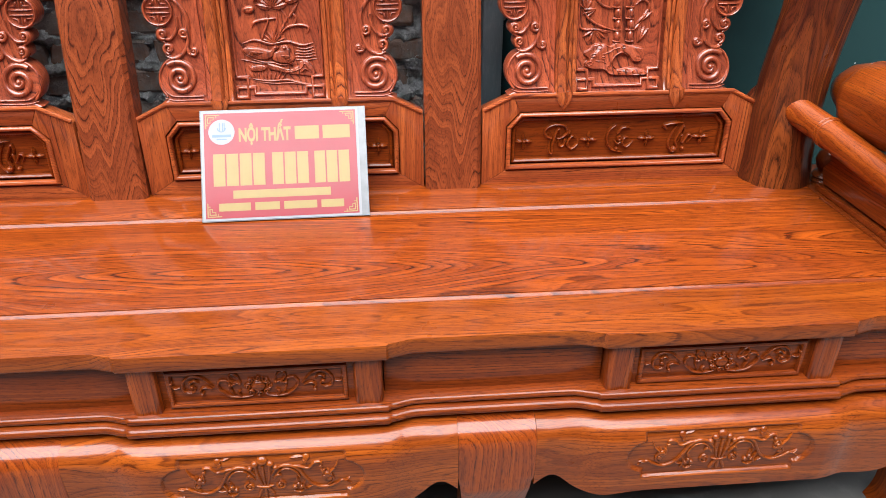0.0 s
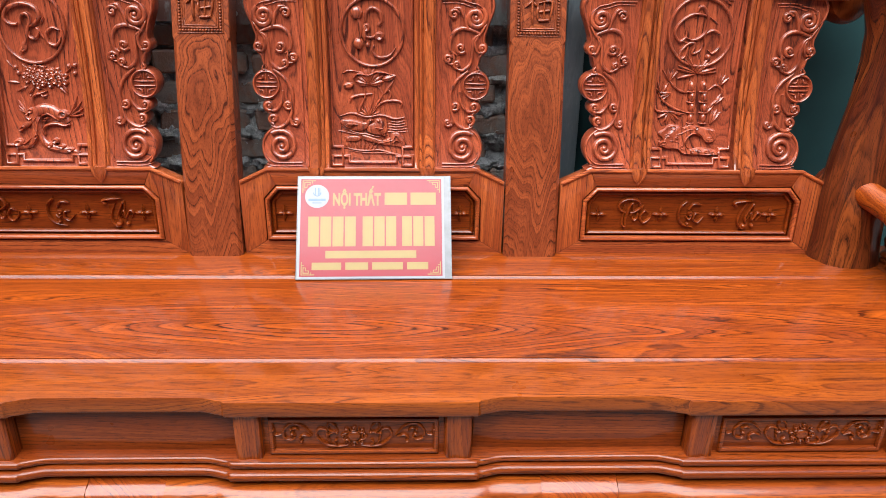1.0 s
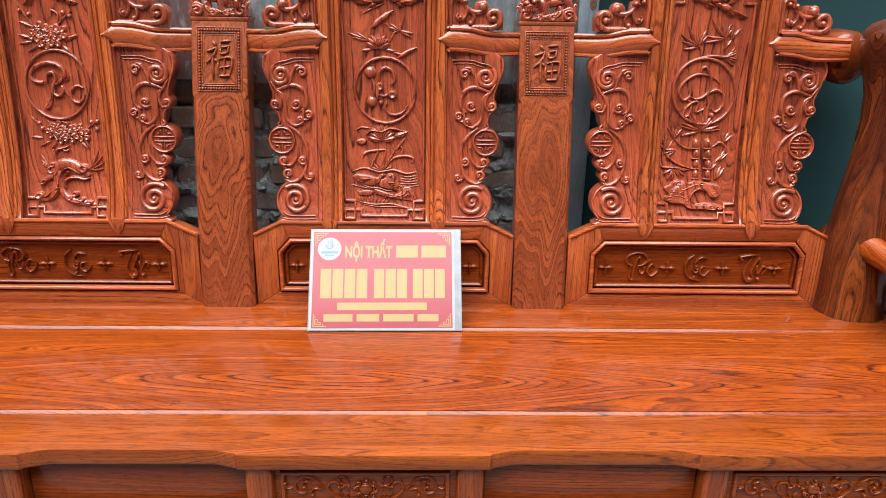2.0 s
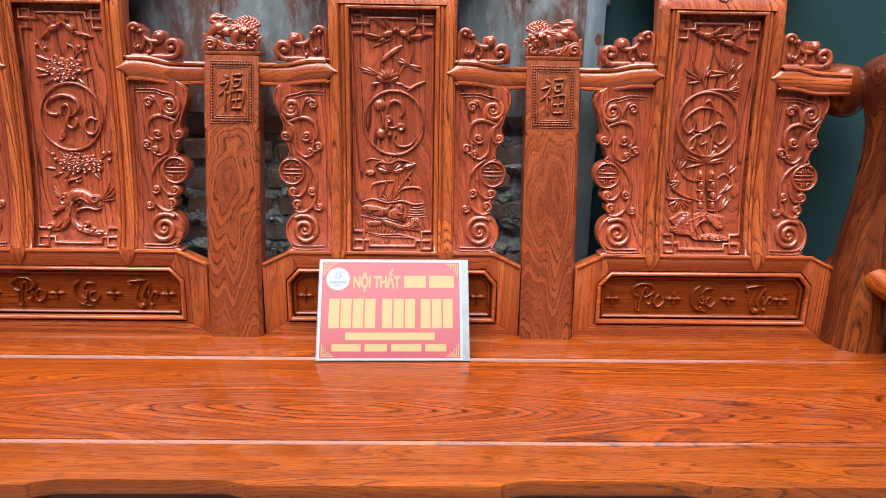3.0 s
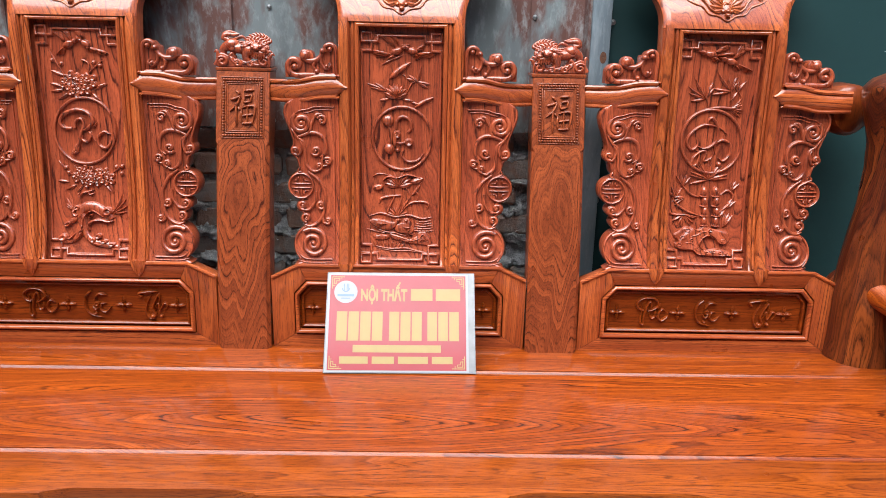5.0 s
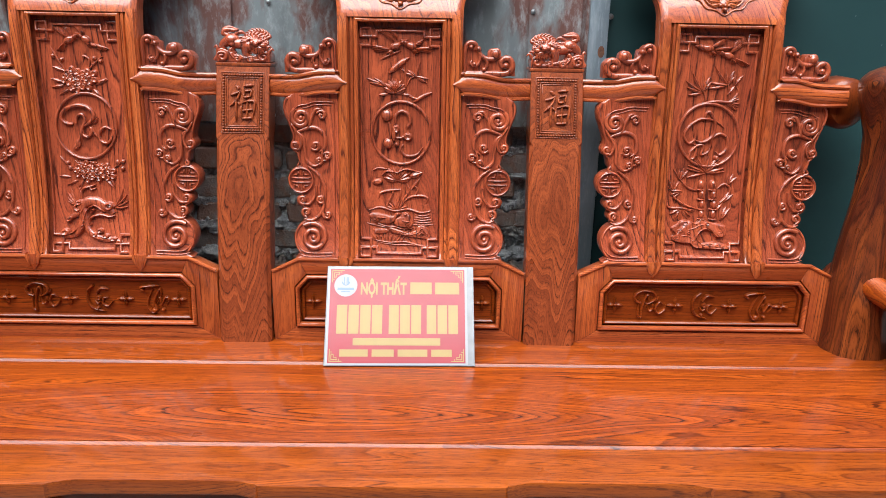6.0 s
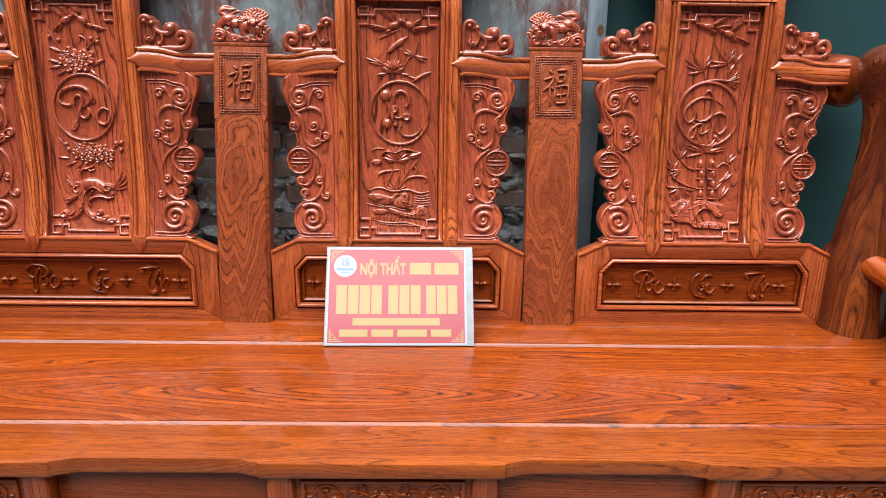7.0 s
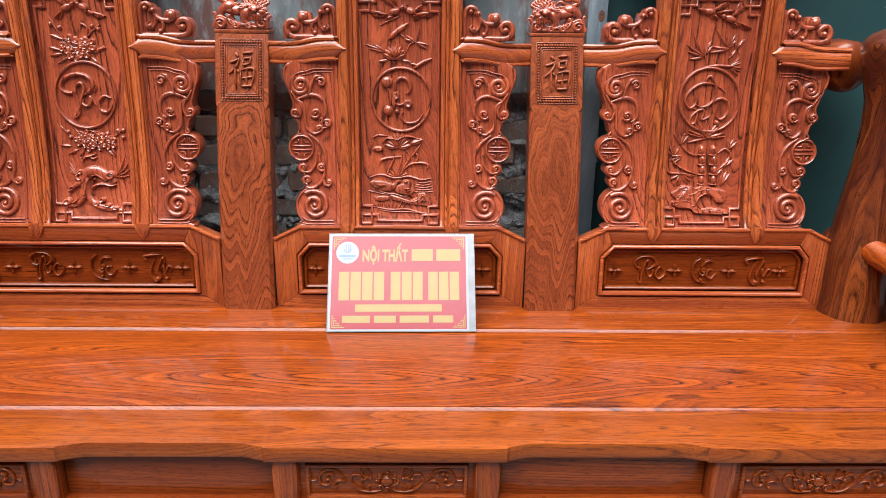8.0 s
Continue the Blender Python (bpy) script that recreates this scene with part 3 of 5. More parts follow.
# frieze under the seat edge
for k in (-1, 0, 1):
    cx = k * 0.703
    fr = part("frieze_panel", box(cx - 0.142, cx + 0.142, -0.505, -0.46, 0.325, 0.4155, 0.001), RAIL, bench)
    ring = [(cx - 0.127, 0.341), (cx + 0.127, 0.341), (cx + 0.127, 0.4), (cx - 0.127, 0.4)]
    part("frieze_bead", loop_bead(ring, 0.0042, -0.506, 10), RAIL, fr)
    for s in (-1, 1):
        block = [(cx + s * u, y) for u, y in ((0.14, -0.46), (0.14, -0.508), (0.143, -0.5165), (0.151, -0.518), (0.157, -0.5165), (0.164, -0.518), (0.174, -0.5185), (0.181, -0.516), (0.183, -0.508), (0.183, -0.46))]
        part("frieze_block", prism(block, 0.325, 0.4155, "xy", 0.0006, 1), LEGWOOD, bench)
for cx, half in ((-0.3515, 0.167), (0.3515, 0.167), (-1.008, 0.121), (1.008, 0.121)):
    part("frieze_board", box(cx - half, cx + half, -0.494, -0.46, 0.325, 0.4155, 0.001), RAIL, bench)


def waist(x):
    pts = [(-0.06, 0.337), (-0.02, 0.3365), (-0.008, 0.334)]
    for c, z, r in ((-0.004, 0.3275, 0.006), (0.004, 0.3115, 0.0075)):
        pts += [(c + r * math.cos(a), z + r * math.sin(a)) for a in [math.pi * (0.42 - 0.14 * i) for i in range(7)]]
        pts.append((c - 0.006, z - r - 0.001))
    return pts + [(-0.004, 0.297), (-0.06, 0.297)]


part("waist_moulding", along_front(waist, -X_END, X_END), RAIL, bench)

LEGS = (-1.135, -0.353, 0.353, 1.135)
LEG_HALF = 0.06


def apron_low(x):
    u = min(abs(x - l) for l in LEGS) - LEG_HALF
    return 0.163 + 0.032 * math.exp(-((u - 0.028) / 0.03) ** 2) - 0.02 * math.exp(-((u - 0.11) / 0.04) ** 2) * 0.3


def apron_out(s):
    """How far the apron swells out at s of its height from the top."""
    return 0.003 + 0.036 * math.sqrt(1 - (1 - min(1, s / 0.3)) ** 2) - 0.006 * max(0, s - 0.4)


def sunk_at(x, z):
    """1 inside the lobed field that is sunk into the apron, 0 outside."""
    u = abs(((x + 0.3515) % 0.703) - 0.3515)
    d = max(u - 0.123, abs(z - 0.236) - 0.0445)
    d = min(d, math.hypot(u - 0.119, z - 0.236) - 0.0305)
    return min(1.0, max(0.0, -d / 0.0026))


def front_soft(x):
    """The same front line with its nicks worn round, for the apron."""
    return sum(front_y(x + 0.004 * k) for k in range(-4, 5)) / 9


def apron(x):
    low = apron_low(x)
    front = [(apron_out(i / 64) - 0.006 * sunk_at(x, 0.2965 - (0.2965 - low) * i / 64), 0.2965 - (0.2965 - low) * i / 64) for i in range(65)]
    return front + [(front[-1][0] - 0.004, low - 0.002), (-0.03, low), (-0.03, 0.2965)]


for a, b in zip(LEGS, LEGS[1:]):
    part("apron", along_front(apron, a + LEG_HALF + 0.0004, b - LEG_HALF - 0.0004, line=front_soft, fine=240), FRONT, bench)


def leg_geo(cx):
    g = Geo()
    rows = []
    for i in range(40):
        z = 0.2965 * (1 - i / 39)
        s = (0.2965 - z) / (0.2965 - 0.163)
        half = LEG_HALF if z > 0.2 else LEG_HALF - 0.008 * math.sin(min(1, (0.2 - z) / 0.09) * math.pi / 2) + 0.014 * max(0, (0.05 - z) / 0.05) ** 2
        out = apron_out(min(1, s)) if z > 0.163 else 0.035 - 0.03 * math.sin(min(1, (0.163 - z) / 0.13) * math.pi / 2) + 0.02 * max(0, (0.05 - z) / 0.05) ** 2
        back = -0.06
        row = []
        for q in range(9):
            x = cx - half + 2 * half * q / 8
            dip = 0.004 * max(0, abs(q - 4) - 3) if z < 0.19 else 0.0
            row.append((x, front_y(cx) - out + dip, z))
        row += [(cx + half, front_y(cx) - back, z), (cx - half, front_y(cx) - back, z)]
        rows.append(row)
    g.grid(rows, close_u=True)
    m = len(rows[0])
    g.f.append(tuple(range(m)))
    g.f.append(tuple(range(len(g.v) - m, len(g.v))))
    return g


for cx in LEGS:
    part("leg", leg_geo(cx), LEGWOOD, bench)
    part("leg", box(cx - 0.04, cx + 0.04, 0.0, 0.07, 0, 0.42, 0.004), LEGWOOD, bench)

# posts between the panels
def post_geo():
    g = Geo()
    rows = []
    zs = [0.45 + (0.887 - 0.45) * i / 14 for i in range(15)] + [0.895, 0.93, 0.96, 1.0, 1.0395]
    for z in zs:
        c = 0.0075 if z < 0.889 else 0.0015
        w = 0.0565
        y = post_y(z)
        row = []
        for sx, sy in ((-1, 0), (1, 0), (1, 1), (-1, 1)):
            for a, b in (((c, 0), (0, c)) if (sx > 0) == (sy == 0) else ((0, c), (c, 0))):
                px = sx * (w - a)
                py = y + b if sy == 0 else y + 0.062 - b
                row.append((px, py, z))
        rows.append([row[1], row[0], row[3], row[2], row[5], row[4], row[7], row[6]])
    # put the corner points in one turning order
    fixed = []
    for r in rows:
        cx_, cy_ = 0.0, sum(p[1] for p in r) / 8
        fixed.append(sorted(r, key=lambda p: math.atan2((p[1] - cy_) * 1.8, p[0] - cx_)))
    g.grid(fixed, close_u=True)
    g.f.append(tuple(range(8)))
    g.f.append(tuple(range(len(g.v) - 8, len(g.v))))
    return g


POSTS = []
for s in (-1, 1):
    p = part("post", post_geo(), POST, bench, place=pose(s * POST_X, 0, 0), sharp=25)
    POSTS.append(p)
    cap = prism([(-0.0585, 1.0402), (0.0585, 1.0402), (0.0585, 1.048), (-0.0585, 1.048)], post_y(1.05) - 0.002, post_y(1.05) + 0.064, "xz", 0.002)
    part("cap", cap, POST, p)


def scallop(discs, web, length, n=70):
    """The wavy edge made by a row of discs (along, out, radius) on a web of the given breadth."""
    edge_pts = []
    for i in range(n + 1):
        v = length * i / n
        reach = web(v)
        for dv, du, r in discs:
            if abs(v - dv) < r:
                reach = max(reach, du + math.sqrt(r * r - (v - dv) ** 2))
        edge_pts.append((v, reach))
    return edge_pts


def plate(edge_pts, lay, thick=0.03, n=10):
    """A board with one wavy edge, rounded over at the front; lay(along, out, h)."""
    g = Geo()
    rows = []
    for v, reach in edge_pts:
        row = [lay(v, 0, -thick)]
        row += [lay(v, max(reach - 0.005, 0.001) * i / n, 0) for i in range(n + 1)]
        row += [lay(v, reach - 0.0015, -0.0012), lay(v, reach, -0.005), lay(v, reach, -thick)]
        rows.append(row)
    g.grid(rows, close_u=True)
    m = len(rows[0])
    g.f.append(tuple(range(m)))
    g.f.append(tuple(range(len(g.v) - m, len(g.v))))
    return g


EAR_DISCS = ((0.042, 0.058, 0.0405), (0.097, 0.07, 0.0135), (0.123, 0.081, 0.0125), (0.166, 0.082, 0.0292), (0.24, 0.091, 0.014))


def ear_web(v):
    """The breadth of a side bracket between its scrolls: narrow at the waist, broad and round-shouldered at the top."""
    if v > 0.205:
        return float(np.interp(v, (0.205, 0.222, 0.232, 0.25, 0.262, 0.288, 0.305, 0.318, 0.33, 0.339, 0.345), (0.088, 0.092, 0.094, 0.1, 0.1, 0.109, 0.116, 0.1185, 0.117, 0.111, 0.098)))
    return 0.07 + (0.025 * (1 - v / 0.012) if v < 0.012 else 0) + max(0, v - 0.18) * 0.72


EAR_EDGE = scallop(EAR_DISCS, ear_web, 0.345, 140)
FIN_DISCS = ((0.018, 0.056, 0.0135), (0.033, 0.054, 0.006), (0.065, 0.043, 0.0135), (0.091, 0.021, 0.0205))
FIN_EDGE = scallop(FIN_DISCS, lambda v: float(np.interp(v, (0, 0.03, 0.045, 0.056, 0.08, 0.1), (0.052, 0.05, 0.036, 0.033, 0.03, 0.01))), 0.111, 80)


def crest_half(z):
    """Half the breadth of the crest at the height z."""
    if z < 1.155:
        return 0.131
    if z < 1.24:
        return 0.131 + 0.075 * (1 - math.sqrt(1 - ((z - 1.155) / 0.085) ** 2))
    return 0.206 * math.sqrt(max(0.0, 1 - ((z - 1.24) / 0.092) ** 2)) + 0.001


def crest_geo():
    """The flared head of a panel, rounded over at its edges."""
    g = Geo()
    rows = []
    for i in range(41):
        z = 1.1455 + (1.331 - 1.1455) * (i / 40)
        w = crest_half(z)
        front = [(w * q, 0.0095 - 0.006 * max(0, abs(q) - 0.94) / 0.06, z) for q in [k / 16 - 1 for k in range(33)]]
        rows.append(front + [(w, -0.03, z), (-w, -0.03, z)])
    g.grid(rows, close_u=True)
    m = len(rows[0])
    g.f.append(tuple(range(m)))
    g.f.append(tuple(range(len(g.v) - m, len(g.v))))
    return g


STILE_PROFILE = [(0.097, -0.03), (0.097, 0.001), (0.0983, 0.0055), (0.101, 0.007), (0.1037, 0.005), (0.1048, 0.0005), (0.106, 0.0005), (0.1072, 0.006), (0.111, 0.0105), (0.119, 0.0115), (0.1255, 0.0095), (0.1272, 0.0045), (0.1285, 0.0045), (0.1303, 0.0025), (0.1315, -0.004), (0.1315, -0.03)]
PANELS, EARS, FINS, RAILPANELS = [], [], [], []
for k in (-1, 0, 1):
    cx = k * PITCH
    # carved field
    field = bend_back(Geo().grid([[(-0.1 + 0.2 * i / 8, -0.015, 0.62 + 0.535 * j / 40) for i in range(9)] for j in range(41)]), cx)
    field.grid([[(cx - 0.1 + 0.2 * i / 2, back_y(0.62 + 0.535 * j / 20) + 0.025, 0.62 + 0.535 * j / 20) for i in range(3)] for j in range(21)])
    panel = part("back_panel", field, CARVED, bench, sharp=80)
    PANELS.append((cx, panel))
    outer = dense([(-0.0925, 0.634), (0.0925, 0.634), (0.0925, 1.1405), (-0.0925, 1.1405)])
    part("frame_bead", bend_back(loop_bead(outer, 0.0048, 0.0025), cx), STILE, panel)
    for s in (-1, 1):
        st = column([(s * u, h) for u, h in STILE_PROFILE], 0.6365, 1.152, 40)
        stile = part("stile", bend_back(st, cx), STILE, bench)
        # the foot runs out in a pointed tenon over the lower frame
        tip = Geo()
        tip.grid([[(cx + s * (0.1143 + (u - 0.1143) * q), out - max(0, h) * 0.3 * q + (0.012 if h < -0.02 else 0), z) for u, h in STILE_PROFILE] for q, z, out in ((0.98, 0.645, 0.0165), (0.9, 0.635, 0.0145), (0.62, 0.622, 0.0145), (0.05, 0.609, 0.0165))], close_u=True)
        part("tenon", tip, STILE, stile)

        def ear_lay(v, u, h, s=s, cx=cx):
            # the inner half of the top edge stands higher, under the stepped rail
            lift = 0.011 * (v / 0.345) ** 6 * min(1.0, max(0.0, (0.105 - u) / 0.06))
            return on_back(cx)(s * (0.1313 + u), 0.6375 + v * 1.008 + lift, h - 0.001)

        ear = part("side_bracket", plate(EAR_EDGE, ear_lay), CARVED, bench)
        EARS.append((cx, s, ear))

        def fin_lay(u, v, h, s=s, cx=cx):
            return on_back(cx)(s * (0.1313 + u), 1.031 + v, h - 0.006)

        fin = part("top_bracket", plate(FIN_EDGE, fin_lay), CARVED, bench)
        FINS.append((cx, s, fin))
        # rail from the stile to the post
        inner = s * k < 1
        far = 0.168 if inner else 0.1538
        bar, top, low = [], [], []
        for i in range(25):
            t = i / 24
            u = 0.111 + t * (far + 0.0145)
            drop = -0.001 + 0.011 * (1 - 1 / (1 + math.exp(-(t - 0.45) * 16)))
            swell = 0.0195 - 0.003 * abs(t - 0.35)
            z = 1.0025 + drop
            # the rail draws back to meet the side of the leaning post
            away = -0.046 * t * t if inner else 0.0
            bar.append(((s * u, away, z), swell))
            top.append((s * max(u, 0.1325), 0.0095 + away, z + swell + 0.002))
            low.append((s * max(u, 0.1325), 0.0095 + away, z - swell - 0.0005))
        body = Geo()
        rows = []
        for i, ((px, away, pz), half) in enumerate(bar):
            q = 0.05 + 0.95 * min(1, i / 3)
            rows.append([(px, h + away, pz + f * half * q) for h, f in ((-0.02, -1), (0.004, -1), (0.01, -0.86), (0.0135, -0.5), (0.0148, 0), (0.0135, 0.5), (0.01, 0.86), (0.004, 1), (-0.02, 1))])
        body.grid(rows, close_u=True)
        body.f.append(tuple(range(len(body.v) - 9, len(body.v))))
        rail = part("cross_rail", bend_back(body, cx), FRAME, bench)
        part("rail_bead", bend_back(tube(top, 0.005, 8), cx), FRAME, rail)
        part("rail_bead", bend_back(tube(low, 0.0042, 8), cx), FRAME, rail)
    # crest
    crest = part("crest", bend_back(crest_geo(), cx), STILE, bench)
    EARS[-1] += (crest,)

    # lower frame with its sunk panel
    wl_, wr_ = (0.29 if k < 0 else 0.2765), (0.29 if k > 0 else 0.2765)
    il, ir = (0.243 if k < 0 else 0.228), (0.243 if k > 0 else 0.228)
    bot, topz, sh = 0.4505, 0.637, 0.608
    z0, z1, zc = 0.481, 0.6055, 0.576
    ch = 0.027
    y0, y1 = 0.018, 0.062

    def board(name, pts):
        return part(name, prism([(cx + u, z) for u, z in pts], y0, y1, "xz", 0.0016), FRAME if name != "end_block" else STILE, bench)

    board("bottom_rail", [(-wl_, bot), (wr_, bot), (ir, z0), (-il, z0)])
    board("top_rail", [(-il + ch, z1), (ir - ch, z1), (ir - ch + 0.014, topz), (-il + ch - 0.014, topz)])
    board("end_block", [(-wl_, bot), (-il, z0), (-il, zc), (-il + ch, z1), (-il + ch - 0.014, topz), (-wl_, sh)])
    board("end_block", [(wr_, bot), (wr_, sh), (ir - ch + 0.014, topz), (ir - ch, z1), (ir, zc), (ir, z0)])
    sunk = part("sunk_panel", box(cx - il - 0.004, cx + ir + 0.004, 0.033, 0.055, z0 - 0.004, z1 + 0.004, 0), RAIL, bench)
    RAILPANELS.append((cx, sunk))

    def ring_at(d):
        c = d * 0.45
        return [(cx - il + d, z0 + d), (cx + ir - d, z0 + d), (cx + ir - d, zc - c), (cx + ir - ch - c, z1 - d), (cx - il + ch + c, z1 - d), (cx - il + d, zc - c)]

    part("outer_bead", loop_bead(ring_at(0.0066), 0.005, 0.0225, 12, 1.5), FRAME, sunk)
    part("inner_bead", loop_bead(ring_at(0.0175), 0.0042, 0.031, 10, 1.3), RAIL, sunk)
    # moulded top edge of the lower frame
    cap = [(cx - wl_ + 0.002, 0.019, sh + 0.003), (cx - il + ch - 0.016, 0.019, topz + 0.002), (cx + ir - ch + 0.016, 0.019, topz + 0.002), (cx + wr_ - 0.002, 0.019, sh + 0.003)]
    part("top_moulding", tube(cap, 0.0045, 8), FRAME, bench)

# arms
for s in (-1, 1):
    mir = (lambda p, s=s: (s * p[0], p[1], p[2]))
    # the trunk: breadth and middle change along its height, with shallow hewn hollows
    heights = (0.45, 0.5, 0.6, 0.67, 0.72, 0.8, 0.87, 0.92, 0.96, 1.0, 1.035, 1.055, 1.068, 1.076)
    middles = (1.024, 1.022, 1.018, 1.02, 1.026, 1.04, 1.048, 1.048, 1.042, 1.034, 1.026, 1.026, 1.028, 1.03)
    halves = (0.074, 0.069, 0.068, 0.066, 0.066, 0.067, 0.07, 0.074, 0.081, 0.089, 0.089, 0.074, 0.05, 0.012)
    levels = [0.45 + 0.012 * i for i in range(50)] + [1.044, 1.05, 1.056, 1.061, 1.066, 1.071, 1.0755]
    rows = []
    for z in levels:
        c, half = float(np.interp(z, heights, middles)), float(np.interp(z, heights, halves))
        row = []
        for i in range(40):
            a = i * math.pi / 20
            k = half * (1 + 0.055 * noise.noise(Vector((2.2 * math.cos(a), 2.2 * math.sin(a), z * 5))) + 0.03 * noise.noise(Vector((5 * math.cos(a), 5 * math.sin(a), z * 9))))
            row.append(mir((c + k * math.cos(a), 0.008 + 0.95 * k * math.sin(a) - 0.012 * max(0, z - 0.9) / 0.1, z)))
        rows.append(row)
    g = Geo().grid(rows, close_u=True)
    g.f.append(tuple(range(40)))
    g.f.append(tuple(range(len(g.v) - 40, len(g.v))))
    arm = part("arm_post", g, TRUNK, bench, "curved trunk-like arm post with dark figured grain", sharp=70)
    flare = Geo()
    flare.grid([[mir((0.99 + 0.052 * math.cos(t) * math.cos(a), 0.062 + 0.05 * math.cos(t) * math.sin(a), 0.49 + 0.15 * math.sin(t))) for a in [i * math.pi / 12 for i in range(24)]] for t in [-math.pi / 12 + i * math.pi * 7 / 12 / 12 for i in range(13)]], close_u=True)
    part("root_flare", flare, TRUNK, arm, sharp=80)
    part("knob", tube([mir((0.968, 0.085, 0.985)), mir((0.966, 0.1, 0.985)), mir((0.963, 0.15, 0.988)), mir((0.962, 0.165, 0.988))], [0.045, 0.055, 0.055, 0.04], 24), DARKWOOD, arm, sharp=60)
    bar = tube([mir((1.004, -0.02, 0.619)), mir((1.034, -0.1, 0.598)), mir((1.072, -0.275, 0.56)), mir((1.104, -0.47, 0.528))], 0.0275, 20)
    rail = part("arm_rail", bar, ARMWOOD, bench, "round arm rail with a turned ring")
    for y in (-0.118, -0.126):
        c = (1.0345 + (-0.1 - y) * 0.2, 0.598 + (y + 0.1) * 0.22)
        part("ring", tube([mir((c[0] + 0.028 * math.cos(a), y, c[1] + 0.028 * math.sin(a))) for a in [i * math.pi / 16 for i in range(32)]], 0.002, 6, closed=True), ARMWOOD, rail)
    log = [(1.13, 0.01, 0.645), (1.13, -0.005, 0.646), (1.13, -0.035, 0.65), (1.132, -0.085, 0.656), (1.135, -0.14, 0.662), (1.138, -0.2, 0.666)]
    upper = part("arm_log", tube([mir(p) for p in log], [0.02, 0.036, 0.05, 0.06, 0.064, 0.064], 28), ARMWOOD, bench, "thick rounded arm log", sharp=50)
    part("rim", tube([mir((1.131 + 0.0605 * math.cos(a), -0.085, 0.656 + 0.0605 * math.sin(a))) for a in [i * math.pi / 20 for i in range(40)]], 0.0022, 6, closed=True), ARMWOOD, upper)
    block = [(1.124, -0.08, 0.642), (1.124, -0.086, 0.642), (1.128, -0.16, 0.65), (1.136, -0.32, 0.655), (1.142, -0.47, 0.645), (1.143, -0.5, 0.64)]
    path = [mir(tuple(q)) for q in smooth_path(block[1:], 30)]
    hewn = tube(path, [float(np.interp(i, (0, 2, 8, 16, 26, 30), (0.068, 0.075, 0.079, 0.079, 0.07, 0.05))) for i in range(31)], 26)
    # long uneven adze cuts and a ragged end
    hewn.bent(lambda x, y, z: (x + s * 0.005 * noise.noise(Vector((x * 40, y * 9, z * 40))), y + 0.005 * noise.noise(Vector((x * 22, 3.1, z * 22))), z + 0.007 * noise.noise(Vector((x * 45, y * 10, z * 45 + 7)))))
    part("arm_scroll", hewn, ARMWOOD, bench, "hewn arm end with long grain", sharp=30)
    spindle = turned([(0.026, 0), (0.028, 0.006), (0.024, 0.011), (0.029, 0.016), (0.026, 0.022), (0.018, 0.026), (0.024, 0.036), (0.028, 0.05), (0.024, 0.064), (0.015, 0.072), (0.02, 0.078), (0.016, 0.086), (0.014, 0.13)])
    part("arm_spindle", spindle, DARKWOOD, bench, place=pose(s * 1.117, -0.03, 0.452))
    part("arm_base_rail", prism([(s * 1.076, -0.415), (s * 1.16, -0.415), (s * 1.16, -0.062), (s * 1.076, -0.062)], 0.4522, 0.466, "xy", 0.003), RAIL, bench)
    side = smooth_path([(-0.083, 0.472), (-0.07, 0.5), (-0.088, 0.525), (-0.068, 0.55), (-0.063, 0.585)], 16)
    part("arm_side_panel", prism([(-0.5, 0.472)] + [tuple(q) for q in side] + [(-0.5, 0.51)], s * 1.078, s * 1.1, "yz", 0.003), ARMWOOD, bench)

# the dark stool under the bench
stool = empty("steel_stand", "dark grey steel block stand on the floor under the bench", "stand", place=pose(0.285, -0.34, 0))
part("body", box(-0.045, 0.02, -0.03, 0.05, 0.0, 0.055, 0.003), GREYMETAL, stool)
part("foot", box(0.021, 0.075, -0.03, 0.05, 0.0, 0.03, 0.003), GREYMETAL, stool)

# the laminated sign
SIGN_TURN = -0.5
low, top = Vector((0.004, -0.111, 0.4505)), Vector((0.006, 0.004, 0.6225))
lean = math.degrees(math.atan2(top.z - low.z, top.y - low.y))
sign = empty("laminated_sign", "red laminated sign with yellow print leaning against the bench back", "sign", place=pose(0.006, -0.112, 0.4505, lean, 0, 1.2))
part("sleeve", box(-0.151, 0.163, 0.0, 0.2155, -0.0016, 0.0, 0.0005, 1), SLEEVE, sign, "clear grey plastic sleeve edge")
part("paper", box(-0.1485, 0.1485, 0.002, 0.2125, 0.0002, 0.0008, 0), WHITE, sign, "white paper border")
part("print", box(-0.1435, 0.1435, 0.006, 0.2085, 0.0009, 0.0012, 0), RED, sign, "red printed field")


def bar_on_sign(name, x0, x1, y0, y1, mat, h=0.0014):
    return part(name, box(x0, x1, y0, y1, 0.0012, h, 0), mat, sign)


curve = bpy.data.curves.new("heading", "FONT")
curve.body, curve.size, curve.offset, curve.extrude = "NỘI THẤT", 0.036, 0.0014, 0.0001
lettering = bpy.data.objects.new("heading", curve)
scene.collection.objects.link(lettering)
dg = bpy.context.evaluated_depsgraph_get()
me = bpy.data.meshes.new_from_object(lettering.evaluated_get(dg))
bpy.data.objects.remove(lettering)
xs = [v.co.x for v in me.vertices]
span, x_low = max(xs) - min(xs), min(xs)
for v in me.vertices:
    v.co = (-0.0785 + (v.co.x - x_low) * 0.098 / span, 0.1535 + v.co.y * 0.98, 0.0014 + v.co.z)
me.materials.clear()
me.materials.append(YELLOW)
ob = new("heading", me)
ob.parent = sign
x = 0.027
for w in (0.046, 0.052):
    bar_on_sign("print_bar", x, x + w, 0.1535, 0.1795, YELLOW)
    x += w + 0.007
